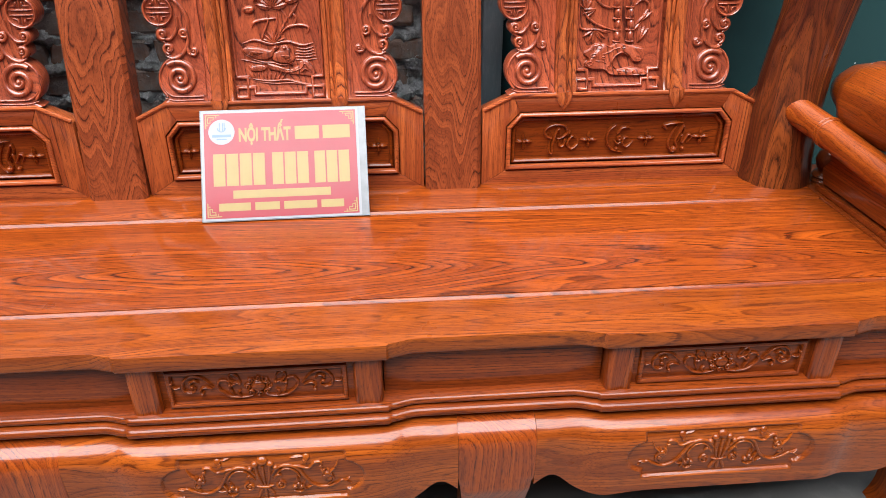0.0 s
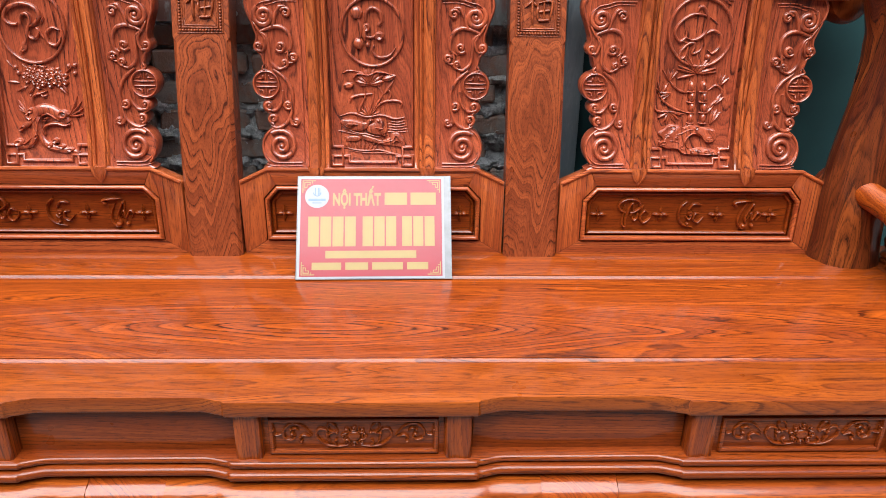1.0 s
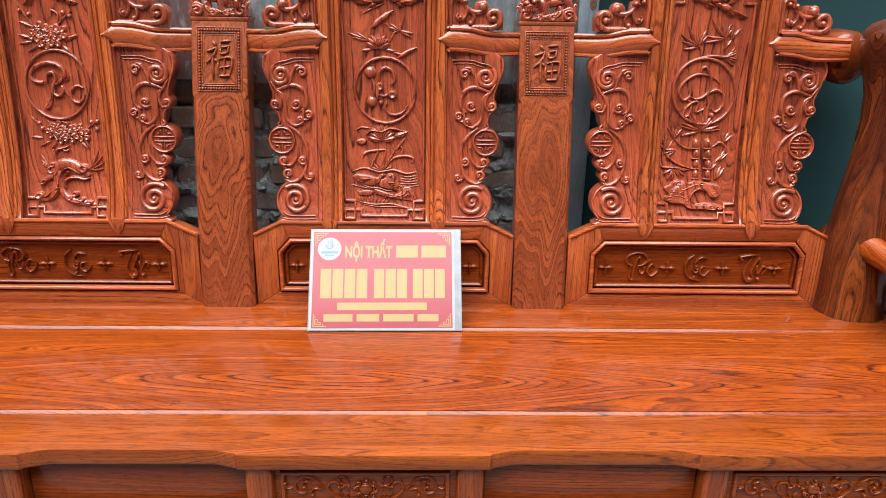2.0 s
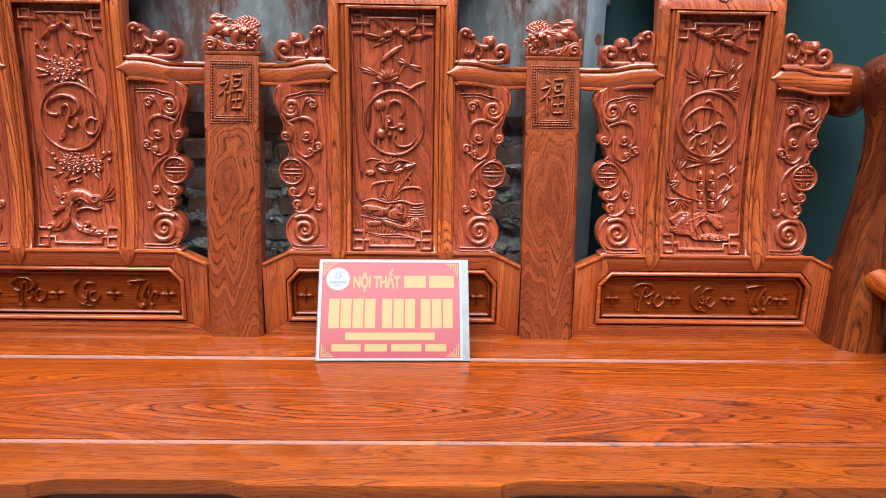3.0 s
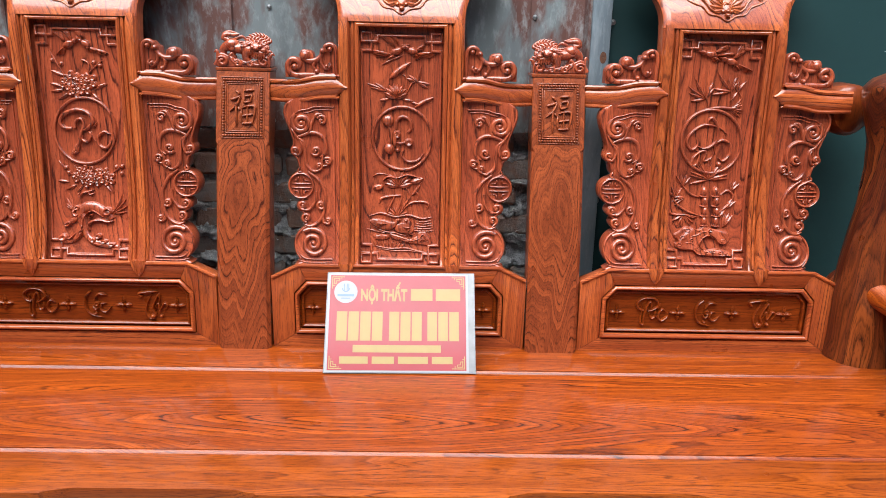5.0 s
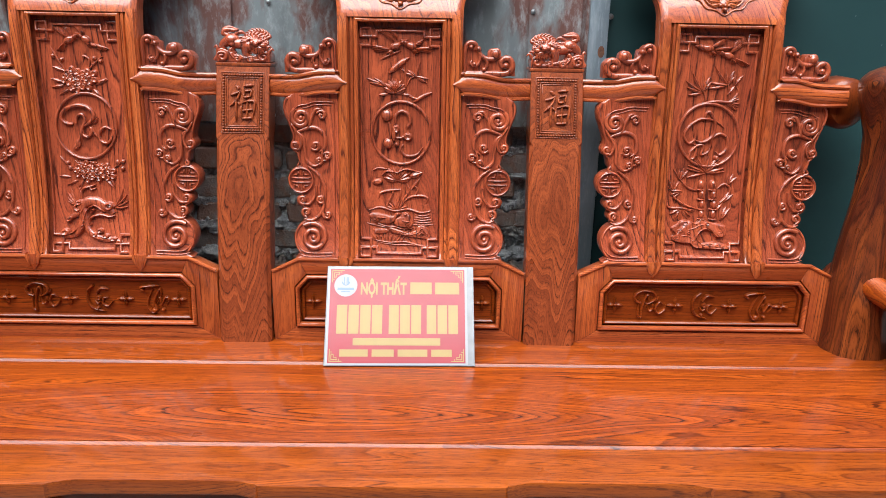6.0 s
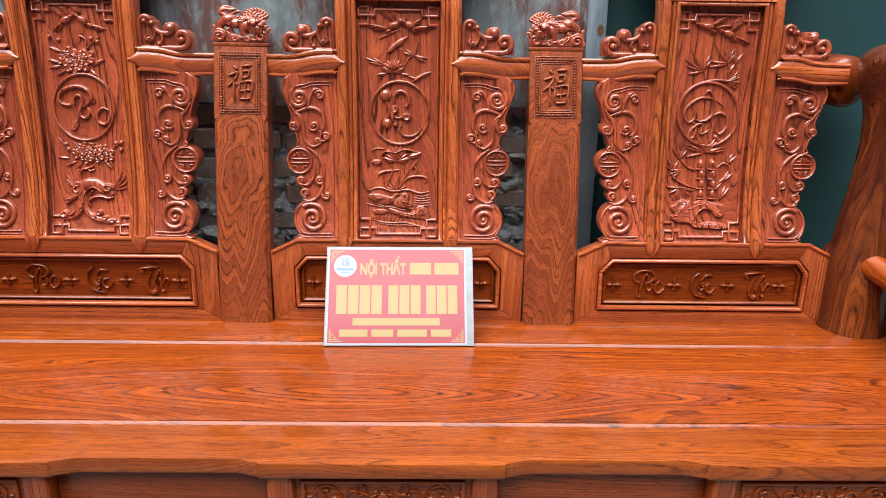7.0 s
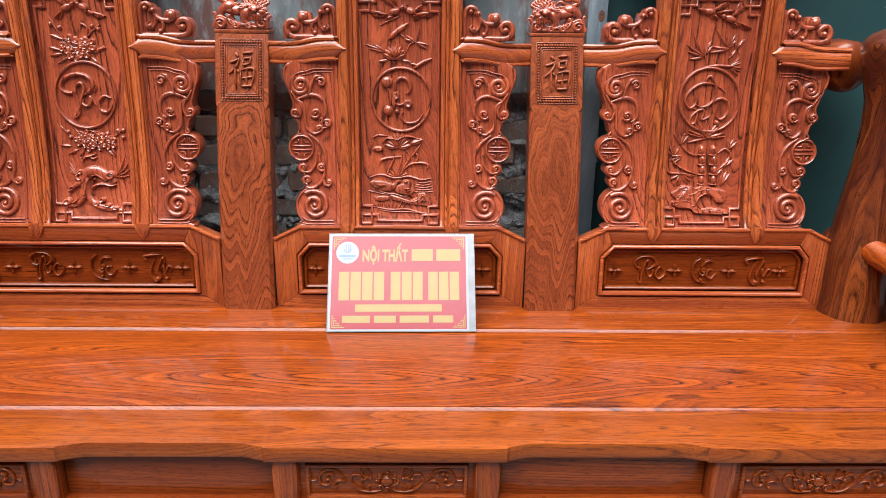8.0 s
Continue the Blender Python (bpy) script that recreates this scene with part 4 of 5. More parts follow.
for x0, x1, count in ((-0.129, -0.03, 4), (-0.019, 0.052, 3), (0.061, 0.13, 3)):
    w = (x1 - x0) / count
    for k in range(count):
        bar_on_sign("number_bar", x0 + w * k + 0.0014, x0 + w * (k + 1) - 0.0014, 0.0675, 0.1295, YELLOW)
bar_on_sign("web_bar", -0.092, 0.091, 0.043, 0.0585, YELLOW)
for x0, x1 in ((-0.119, -0.06), (-0.052, -0.006), (0.002, 0.064), (0.072, 0.115)):
    bar_on_sign("address_bar", x0, x1, 0.0195, 0.0345, YELLOW)
disc = Geo()
disc.grid([[(-0.1105 + 0.0245 * q * math.cos(a), 0.172 + 0.0245 * q * math.sin(a), 0.0014) for a in [i * math.pi / 24 for i in range(48)]] for q in (1, 0.02)], close_u=True)
badge = part("badge", disc, WHITE, sign, "round white badge")
emblem = Geo()
emblem.grid([[(-0.1105 + r * math.cos(a), 0.18 + r * math.sin(a), 0.0016) for a in [math.pi + i * math.pi / 12 for i in range(13)]] for r in (0.0085, 0.0065)])
for u in (-0.115, -0.109, -0.106):
    emblem.add([(u, 0.174, 0.0016), (u + 0.0018, 0.174, 0.0016), (u + 0.0018, 0.19, 0.0016), (u, 0.19, 0.0016)], [(0, 1, 2, 3)])
for u0, u1, v0, v1 in ((-0.128, -0.093, 0.162, 0.167), (-0.12, -0.101, 0.157, 0.159)):
    emblem.add([(u0, v0, 0.0016), (u1, v0, 0.0016), (u1, v1, 0.0016), (u0, v1, 0.0016)], [(0, 1, 2, 3)])
part("emblem", emblem, BLUE, badge)
for sx in (-1, 1):
    for sy in (-1, 1):
        fret = Geo()
        for u0, u1, v0, v1 in ((0, 22, 0, 1.5), (0, 1.5, 0, 22), (3, 4.5, 3, 14), (3, 14, 3, 4.5), (7, 8.2, 7, 12), (7, 12, 7, 8.2), (12, 13.2, 3, 8), (3, 8, 12, 13.2), (16, 17.2, 0, 5), (0, 5, 16, 17.2)):
            q = [(u0, v0), (u1, v0), (u1, v1), (u0, v1)]
            fret.add([(sx * (0.1405 - u / 820), 0.10725 + sy * (0.0985 - v / 820), 0.0014) for u, v in q], [(0, 1, 2, 3)])
        part("corner_fret", fret, YELLOW, sign)

# ---- carving ----
def carve(name, rel, material, parent, label=""):
    for leaf in rel.leaves:
        part("leaf", leaf, material, parent, sharp=60)
    return part(name, rel.g, material, parent, label, sharp=60) if rel.g.f else None


def stepped(pts, step=22.0):
    """A closed path of straight runs, cut into short pieces so that it follows the curved back."""
    return dense([tuple(p) for p in pts], step)


def fret_path(w, low, high):
    """The meander that borders a panel: straight runs with a square key at each corner."""
    key = ((0, 36), (21, 36), (21, 0), (0, 0), (0, 18), (34, 18), (34, 6))
    pts = []
    for sx, sy in ((-1, 1), (1, 1), (1, -1), (-1, -1)):
        run = key if sx * sy < 0 else key[::-1]
        pts += [(sx * (w - a), (high - b) if sy > 0 else (low + b)) for a, b in run]
    return stepped(pts)


def panel_lay(cx):
    return lambda u, v, h: on_back(cx)(u, 0.629 + v, h - 0.015)


def sheet_for(c0, c_slope, bottom, su, sv):
    """The carver's drawing sheet: its own units, upright axis downwards, with the panel's axis leaning on it."""
    return lambda a, b: ((a - c0 - (b - 50) * c_slope) * su, (bottom - b) * sv)


for cx, panel in PANELS:
    r = Relief(panel_lay(cx))
    r.line(fret_path(83.5, 13, 496), 5.6, 4.6, closed=True, curve=False)
    carve("fret_border", r, CARVED, panel)


def ring_on(r, c, ru, rv, w=5.2, h=4.5):
    r.line([(c[0] + ru * math.cos(i * math.pi / 20), c[1] + rv * math.sin(i * math.pi / 20)) for i in range(40)], w, h, 80, closed=True)


def cluster(r, u, v, w, h, n, size, seed):
    """A heap of small five-petalled blossoms and buds."""
    q = random.Random(seed)
    for i in range(n):
        a, d = i * 2.39996, math.sqrt((i + 0.5) / n)
        r.flower(u + d * math.cos(a) * w / 2, v + d * math.sin(a) * h / 2, size * q.uniform(0.85, 1.15), 5, 4.5 + 1.5 * (1 - d), q.uniform(0, 70))


def fan(r, u, v, a0, a1, n, long, wide=4.2, h=3.8, bend=0.0):
    """A spread of narrow feathers or leaves from one root."""
    for k in range(n):
        q = k / max(1, n - 1)
        r.leaf(u, v, a0 + (a1 - a0) * q, long * (1 - 0.28 * q), wide, h + 0.5 * (k % 2), bend)


def bird(r, body, head, turn, fans):
    """A flying bird in relief: a scaled body, a round head with a beak, wings and tail of feathers."""
    r.apart = False
    for u, v, a0, a1, n, long in fans:
        fan(r, u, v, a0, a1, n, long)
        fan(r, u, v, a0 + 0.2 * (a1 - a0), a1, max(2, n - 1), long * 0.55, 4.6, 5.0)
    r.dome(*body, 11, 6.2, 6.2, turn)
    r.dome(*head, 5.2, 4.4, 6.6, turn)
    away = math.degrees(math.atan2(head[1] - body[1], head[0] - body[0]))
    r.leaf(*head, away, 11, 3.6, 5.4)
    r.dome(head[0] + 1.5 * math.cos(radians(away)), head[1] - 1.2, 1.3, h=8.2)


# panel with plum blossom, the ring and the old tree
cx, panel = PANELS[0]
draw = sheet_for(135, 0.049, 462, 1.215, 1.198)
lay = panel_lay(cx)
r = Relief(lay, draw)
bird(r, (122, 78), (132, 73), -25, ((116, 74, 218, 240, 5, 30), (126, 72, 232, 256, 4, 26), (115, 83, 138, 105, 4, 21)))
bird(r, (150, 77), (143, 72), 30, ((148, 70, 222, 244, 4, 28), (158, 84, 16, 34, 5, 32), (152, 82, 20, 66, 4, 15)))
carve("carved_bird", r, CARVED, panel)
r = Relief(lay, draw)
cluster(r, 135, 146, 54, 22, 8, 14, 1)
for a, b, t, l in ((105, 150, 195, 20), (108, 156, 170, 22), (118, 162, 150, 22), (162, 155, 330, 24), (158, 162, 40, 18), (165, 150, 345, 20)):
    r.leaf(a, b, t, l, 6, 3.5)
r.line([(113, 134), (100, 112), (88, 90)], 3, 3)
r.line([(146, 134), (162, 118), (177, 105)], 3, 3)
r.line([(152, 128), (154, 112), (144, 105), (143, 112)], 3.2, 3)
for a, b in ((92, 106), (107, 112), (162, 109), (173, 114)):
    r.dome(a, b, 4, h=4)
r.leaf(112, 132, 200, 24, 7, 3.2)
carve("carved_blossom", r, CARVED, panel)
r = Relief(lay, draw)
ring_on(r, (143, 227), 53, 58)
carve("medallion_ring", r, CARVED, panel)
r = Relief(lay, draw)
r.line([(121, 223), (108, 222), (101, 212), (108, 198), (130, 190), (150, 196), (157, 210), (148, 222), (140, 226)], 6.5, 6, taper=(0.8, 0.6))
r.line([(126, 222), (128, 210), (137, 206), (142, 216), (136, 232), (133, 246), (128, 256), (122, 266), (130, 262), (133, 250)], 5.5, 5.5, taper=(0.8, 0.5))
r.line([(140, 232), (138, 242), (146, 246), (153, 238), (152, 230), (158, 240), (163, 247)], 5, 5)
r.line([(187, 232), (176, 228), (166, 238), (168, 252), (180, 256), (190, 244), (192, 232)], 5.5, 5.5)
r.leaf(158, 222, 300, 12, 5, 4)
r.dome(128, 258, 5, 8, 5)
carve("carved_character", r, CARVED, panel)
r = Relief(lay, draw)
cluster(r, 152, 308, 64, 20, 9, 12.5, 2)
for a, b, t, l in ((112, 318, 185, 20), (125, 324, 155, 20), (175, 322, 45, 22), (182, 318, 60, 20), (135, 326, 130, 14)):
    r.leaf(a, b, t, l, 5.5, 3.2)
r.line([(118, 306), (104, 292), (95, 281)], 3, 3)
r.line([(186, 304), (200, 292), (207, 283)], 3, 3)
r.line([(120, 288), (132, 296), (146, 290), (160, 292)], 3, 3)
for a, b in ((108, 293), (112, 302), (196, 290), (206, 289), (205, 302)):
    r.dome(a, b, 4.2, h=4)
carve("carved_blossom", r, CARVED, panel)
r = Relief(lay, draw)
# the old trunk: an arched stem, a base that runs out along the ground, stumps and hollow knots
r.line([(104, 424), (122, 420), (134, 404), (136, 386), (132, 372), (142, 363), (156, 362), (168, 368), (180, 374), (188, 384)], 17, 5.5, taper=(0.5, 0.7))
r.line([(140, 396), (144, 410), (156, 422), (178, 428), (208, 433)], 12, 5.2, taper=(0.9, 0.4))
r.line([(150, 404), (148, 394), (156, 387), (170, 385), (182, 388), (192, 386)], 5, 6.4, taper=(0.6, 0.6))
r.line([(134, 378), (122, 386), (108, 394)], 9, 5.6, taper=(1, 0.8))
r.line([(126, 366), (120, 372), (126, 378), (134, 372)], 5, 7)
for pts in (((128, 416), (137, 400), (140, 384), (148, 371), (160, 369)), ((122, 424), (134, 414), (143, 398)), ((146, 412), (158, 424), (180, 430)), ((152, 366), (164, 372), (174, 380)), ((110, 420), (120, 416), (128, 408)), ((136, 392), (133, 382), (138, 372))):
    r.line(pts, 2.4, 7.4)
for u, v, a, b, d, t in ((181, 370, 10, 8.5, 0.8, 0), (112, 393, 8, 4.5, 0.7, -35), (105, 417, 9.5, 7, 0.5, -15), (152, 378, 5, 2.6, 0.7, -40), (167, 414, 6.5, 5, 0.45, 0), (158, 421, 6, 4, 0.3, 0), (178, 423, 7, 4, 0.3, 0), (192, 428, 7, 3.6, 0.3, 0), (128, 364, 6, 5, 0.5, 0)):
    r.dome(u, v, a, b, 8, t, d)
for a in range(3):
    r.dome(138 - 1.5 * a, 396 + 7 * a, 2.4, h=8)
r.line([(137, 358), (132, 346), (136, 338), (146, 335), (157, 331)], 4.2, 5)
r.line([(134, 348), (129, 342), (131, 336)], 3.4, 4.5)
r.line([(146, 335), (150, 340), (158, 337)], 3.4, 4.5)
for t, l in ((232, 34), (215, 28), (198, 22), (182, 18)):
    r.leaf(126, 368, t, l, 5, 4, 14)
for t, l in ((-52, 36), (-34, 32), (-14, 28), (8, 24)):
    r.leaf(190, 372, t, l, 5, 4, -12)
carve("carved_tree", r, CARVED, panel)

# panel with lotus and water
cx, panel = PANELS[1]
draw = sheet_for(713, -0.01, 477, 1.21, 1.19)
lay = panel_lay(cx)
r = Relief(lay, draw)
r.apart = True
bird(r, (704, 91), (717, 84), -20, ((702, 84, 216, 236, 5, 42), (708, 80, 230, 248, 4, 30), (692, 96, 190, 168, 5, 34), (700, 98, 150, 120, 3, 14)))
bird(r, (731, 90), (722, 85), 15, ((738, 95, -4, 14, 5, 36), (734, 96, 20, 70, 4, 15), (738, 88, -30, -8, 3, 18)))
r.line([(678, 115), (695, 106), (715, 98)], 3, 3)
carve("carved_bird", r, CARVED, panel)
r = Relief(lay, draw)
r.apart = True
for k in range(8):
    t = 205 + 19 * k
    r.leaf(702, 172, t, 27 - abs(k - 3.5) * 1.5, 11, 5)
for k in range(5):
    r.leaf(702, 168, 220 + 25 * k, 17, 9, 6.5)
r.leaf(690, 174, 172, 16, 6, 3)
r.leaf(714, 174, 8, 18, 6, 3)
for t, l in ((200, 38), (190, 30), (212, 26)):
    r.leaf(688, 160, t, l, 5.5, 3)
r.line([(692, 138), (708, 124), (728, 110)], 9, 5.5, taper=(0.2, 0.2))
r.line([(712, 130), (720, 136), (721, 158), (716, 168)], 2.8, 3)
r.line([(722, 162), (730, 146), (740, 142)], 2.6, 3)
for t, l in ((-75, 27), (10, 22), (30, 22), (195, 22), (215, 20)):
    r.leaf(740, 143, t, l, 6, 3.5)
r.line([(735, 188), (750, 178), (768, 170)], 6, 4.5)
r.line([(728, 178), (742, 182), (752, 178)], 4, 4)
carve("carved_lotus", r, CARVED, panel)
r = Relief(lay, draw)
r.apart = True
ring_on(r, (713, 243), 52, 56)
carve("medallion_ring", r, CARVED, panel)
r = Relief(lay, draw)
r.apart = True
r.dome(688, 212, 11, 11, 7)
r.line([(690, 222), (693, 240), (690, 258)], 7, 5, taper=(0.7, 0.7))
r.dome(690, 262, 9, 10, 7)
r.line([(703, 226), (704, 212), (714, 204), (726, 210), (729, 224), (724, 232)], 6, 5.5, taper=(0.6, 0.9))
r.line([(704, 230), (700, 244), (700, 258)], 7, 6)
r.dome(704, 236, 7, 8, 6.5, 0, 0.4)
r.dome(725, 250, 9, 8, 7, 0, 0.4)
r.dome(705, 264, 4, h=5)
r.line([(700, 250), (712, 252), (722, 246)], 4, 4)
r.line([(716, 264), (712, 274), (722, 284), (740, 282), (752, 268)], 4.5, 4.5, taper=(0.6, 0.2))
carve("carved_character", r, CARVED, panel)
r = Relief(lay, draw)
r.apart = True
for k in range(9):
    r.leaf(706, 329, 190 + 20 * k, 30 - abs(k - 4) * 1.2, 13, 5.5)
r.line([(678, 320), (688, 312), (705, 314), (722, 308), (746, 314)], 3.5, 6.5)
r.leaf(728, 322, -18, 24, 12, 5)
r.dome(670, 332, 10, 5.5, 5.5, -10, 0.2)
r.line([(660, 312), (672, 307), (688, 309)], 2.6, 3)
for p in (((698, 332), (698, 350), (688, 372), (684, 382)), ((712, 332), (712, 352), (704, 378)), ((718, 330), (727, 346), (720, 360), (708, 380)), ((748, 322), (738, 338), (730, 346)), ((735, 336), (742, 346), (738, 358))):
    r.line(p, 3.2, 3.2)
r.leaf(732, 344, -52, 22, 6, 4)
r.line([(671, 362), (676, 352), (692, 348), (712, 346)], 4.5, 3.5, taper=(0.2, 0.5))
r.line([(712, 374), (728, 360), (748, 357), (760, 361), (758, 370)], 4, 3.5, taper=(0.4, 0.4))
for t in range(7):
    r.leaf(704, 384, 200 + 23 * t, 20, 4, 3.2)
carve("carved_reeds", r, CARVED, panel)
r = Relief(lay, draw)
r.apart = True
r.line([(654, 384), (675, 379), (700, 385), (725, 382), (748, 388), (766, 385)], 4, 3.5)
for k in range(5):
    r.line([(738 - k, 392 + 4.5 * k), (752, 394 + 4.2 * k), (766 + k, 391 + 4.6 * k)], 2.2, 2.2)
r.mass([(654, 393), (663, 389), (680, 391), (697, 395), (702, 389), (708, 388), (711, 391), (704, 397), (700, 404), (689, 409), (670, 407), (658, 399)], 3.4, lumps=0.1)
r.mass([(703, 399), (711, 394), (715, 388), (724, 387), (729, 393), (732, 402), (735, 409), (726, 415), (710, 414), (700, 409)], 3.8, lumps=0.1)
for k in range(5):
    r.leaf(688 - 3 * k, 398 + 1.6 * k, 186 + 3 * k, 24 - 2 * k, 4, 6)
    r.leaf(712 + 2 * k, 402 + 2 * k, 8 + 6 * k, 18 - k, 4, 6.4)
r.dome(706, 390, 3.4, 2.8, 6.5)
r.dome(720, 391, 4, 3.2, 6.5)
r.line([(653, 396), (662, 404), (682, 412), (700, 414), (716, 418), (736, 416)], 2.4, 3)
r.line([(650, 408), (668, 412), (690, 416)], 2.2, 2.6)
r.mass([(691, 415), (705, 418), (726, 424), (739, 420), (742, 413), (753, 411), (761, 418), (766, 430), (760, 436), (744, 434), (726, 432), (709, 428), (695, 424)], 3, lumps=0.15)
r.line([(700, 420), (720, 428), (742, 424), (750, 416), (756, 424), (760, 432)], 2.6, 5)
for k in range(7):
    r.line([(708 + 8 * k, 421 + 2 * math.sin(k * 2.3)), (712 + 8 * k, 427 + 1.5 * math.sin(k)), (709 + 8 * k, 432)], 2, 4.6)
r.line([(744, 430), (750, 424), (757, 428)], 2, 6)
r.mass([(664, 420), (672, 417), (686, 418), (688, 424), (678, 427), (664, 426)], 3, lumps=0.15)
for k in range(9):
    r.leaf(666 + 5.5 * k, 437 + 0.6 * k, 238 + 9 * k, 13 - 0.4 * abs(k - 4), 3, 3.4)
    r.leaf(668 + 5.5 * k, 424 + 0.4 * k, 220 + 12 * k, 9, 2.6, 4.4)
r.line([(660, 437), (690, 442), (720, 441), (745, 447), (772, 451)], 3, 3.2)
r.line([(668, 442), (700, 446), (730, 446), (758, 451)], 2.2, 2.6)
carve("carved_water", r, CARVED, panel)

# panel with bamboo
cx, panel = PANELS[2]
draw = sheet_for(1284.5, -0.0625, 489, 1.24, 1.185)
lay = panel_lay(cx)
r = Relief(lay, draw)
r.apart = True
bird(r, (1264, 95), (1252, 93), 5, ((1272, 92, -32, -16, 5, 32), (1276, 97, -8, 4, 4, 34), (1266, 100, 20, 60, 4, 16)))
bird(r, (1300, 107), (1288, 103), 20, ((1304, 102, -62, -34, 5, 38), (1313, 112, 24, 48, 5, 27), (1304, 112, 40, 80, 3, 14)))
carve("carved_bird", r, CARVED, panel)
r = Relief(lay, draw)
r.apart = True
for u, v, spread in ((1259, 172, ((258, 44), (232, 38), (205, 36), (188, 30), (160, 26), (285, 30), (300, 24))), (1302, 158, ((250, 36), (225, 40), (178, 30), (160, 34), (283, 26), (300, 22))), (1313, 160, ((262, 28), (300, 24), (120, 20)))):
    for t, l in spread:
        r.leaf(u, v, t, l, 6, 4, 8)
r.line([(1264, 190), (1262, 178), (1258, 165)], 3.4, 3.2)
r.line([(1304, 190), (1304, 172), (1302, 155)], 3.2, 3)
r.line([(1308, 186), (1320, 172), (1316, 160)], 3, 3)
r.line([(1258, 191), (1285, 188), (1305, 189), (1322, 183)], 5, 4)
for t in (20, 40, 330, 5):
    r.leaf(1302, 190, t, 22, 5, 3.5)
carve("carved_bamboo_leaves", r, CARVED, panel)
r = Relief(lay, draw)
r.apart = True
ring_on(r, (1271, 249), 53, 57)
carve("medallion_ring", r, CARVED, panel)
r = Relief(lay, draw)
r.apart = True
r.line([(1298, 234), (1280, 222), (1256, 220), (1236, 234), (1228, 250), (1236, 264), (1246, 258), (1248, 244)], 4.6, 4.5)
r.line([(1262, 226), (1266, 210), (1274, 208), (1282, 226), (1280, 246), (1270, 258), (1258, 262), (1248, 258)], 5, 5)
r.line([(1238, 262), (1250, 270), (1246, 290), (1238, 292), (1240, 280), (1252, 268), (1262, 268), (1258, 284), (1270, 280), (1276, 268)], 4.6, 4.6)
r.line([(1278, 272), (1278, 254), (1292, 246), (1304, 254), (1304, 272), (1292, 284), (1284, 278)], 5, 4.8)
r.dome(1286, 290, 5, h=5)
carve("carved_character", r, CARVED, panel)
r = Relief(lay, draw)
r.apart = True
for k in range(11):
    r.leaf(1268, 318, 165 + 19 * k + (8 if k % 2 else 0), 36 - abs(k - 5) * 0.5, 6, 4.5)
carve("bamboo_tuft", r, CARVED, panel)
for x0 in (1260, 1281):
    r = Relief(lay, draw)
    r.apart = True
    for k in range(4):
        r.dome(x0 + 2 * math.sin(k), 340 + 18 * k, 5.5, 9.5, 7)
        r.line([(x0 - 7, 349 + 18 * k), (x0 + 7, 349 + 18 * k)], 3, 6.5, 4)
    carve("bamboo_stalk", r, CARVED, panel)
r = Relief(lay, draw)
r.apart = True
for p in (((1254, 352), (1236, 345), (1222, 330)), ((1252, 385), (1232, 378), (1214, 366), (1204, 352)), ((1290, 346), (1302, 338), (1312, 346), (1310, 360)), ((1290, 378), (1300, 368), (1312, 358)), ((1250, 388), (1225, 384), (1202, 382), (1200, 368))):
    r.line(p, 4, 3.8)
    carve("bamboo_twig", r, CARVED, panel)
    r = Relief(lay, draw)
    r.apart = True
for u, v, spread in ((1222, 332, (265, 290, 240, 310)), (1210, 354, (250, 275, 225, 300)), (1226, 352, (180, 160, 140)), (1224, 384, (120, 100, 60, 40, 150, 15)), (1306, 340, (300, 280, 320)), (1300, 372, (320, 130, 300))):
    carve("bamboo_twig", r, CARVED, panel)
    r = Relief(lay, draw)
    r.apart = True
    for t in spread:
        r.leaf(u, v, t, 23, 5.5, 3.8)
for t in (295, 310, 280):
    r.leaf(1294, 405, t, 28, 8, 5)
carve("bamboo_twig", r, CARVED, panel)
r = Relief(lay, draw)
r.apart = True
r.mass([(1205, 421), (1216, 414), (1223, 407), (1238, 406), (1249, 411), (1258, 404), (1270, 407), (1288, 410), (1302, 414), (1305, 426), (1296, 436), (1285, 435), (1278, 425), (1266, 420), (1254, 427), (1250, 438), (1258, 448), (1281, 445), (1304, 450), (1305, 457), (1250, 456), (1238, 448), (1220, 447), (1206, 441), (1212, 431)], 5.5, lumps=0.3)
r.line([(1278, 426), (1266, 420), (1254, 427), (1250, 438), (1258, 448)], 3, 7.5)
r.line([(1228, 424), (1244, 420), (1256, 414), (1276, 412)], 2.6, 7.2)
r.line([(1216, 433), (1234, 434), (1244, 440)], 2.4, 7)
for u, v, a, b, d in ((1230, 411, 7.5, 5, 0.75), (1220, 424, 8, 4.2, 0.75), (1213, 437, 8, 4.6, 0.75), (1236, 428, 5, 3, 0.6), (1292, 429, 7, 4.5, 0.6), (1244, 444, 3.6, 4.6, 0.6), (1262, 451, 4, 3, 0.4), (1274, 449, 4.4, 3.2, 0.4), (1286, 451, 4, 3, 0.4), (1297, 453, 3.6, 2.8, 0.4), (1270, 411, 6, 3.6, 0.3)):
    r.dome(u, v, a, b, 8, -8, d)
carve("carved_rock", r, CARVED, panel)

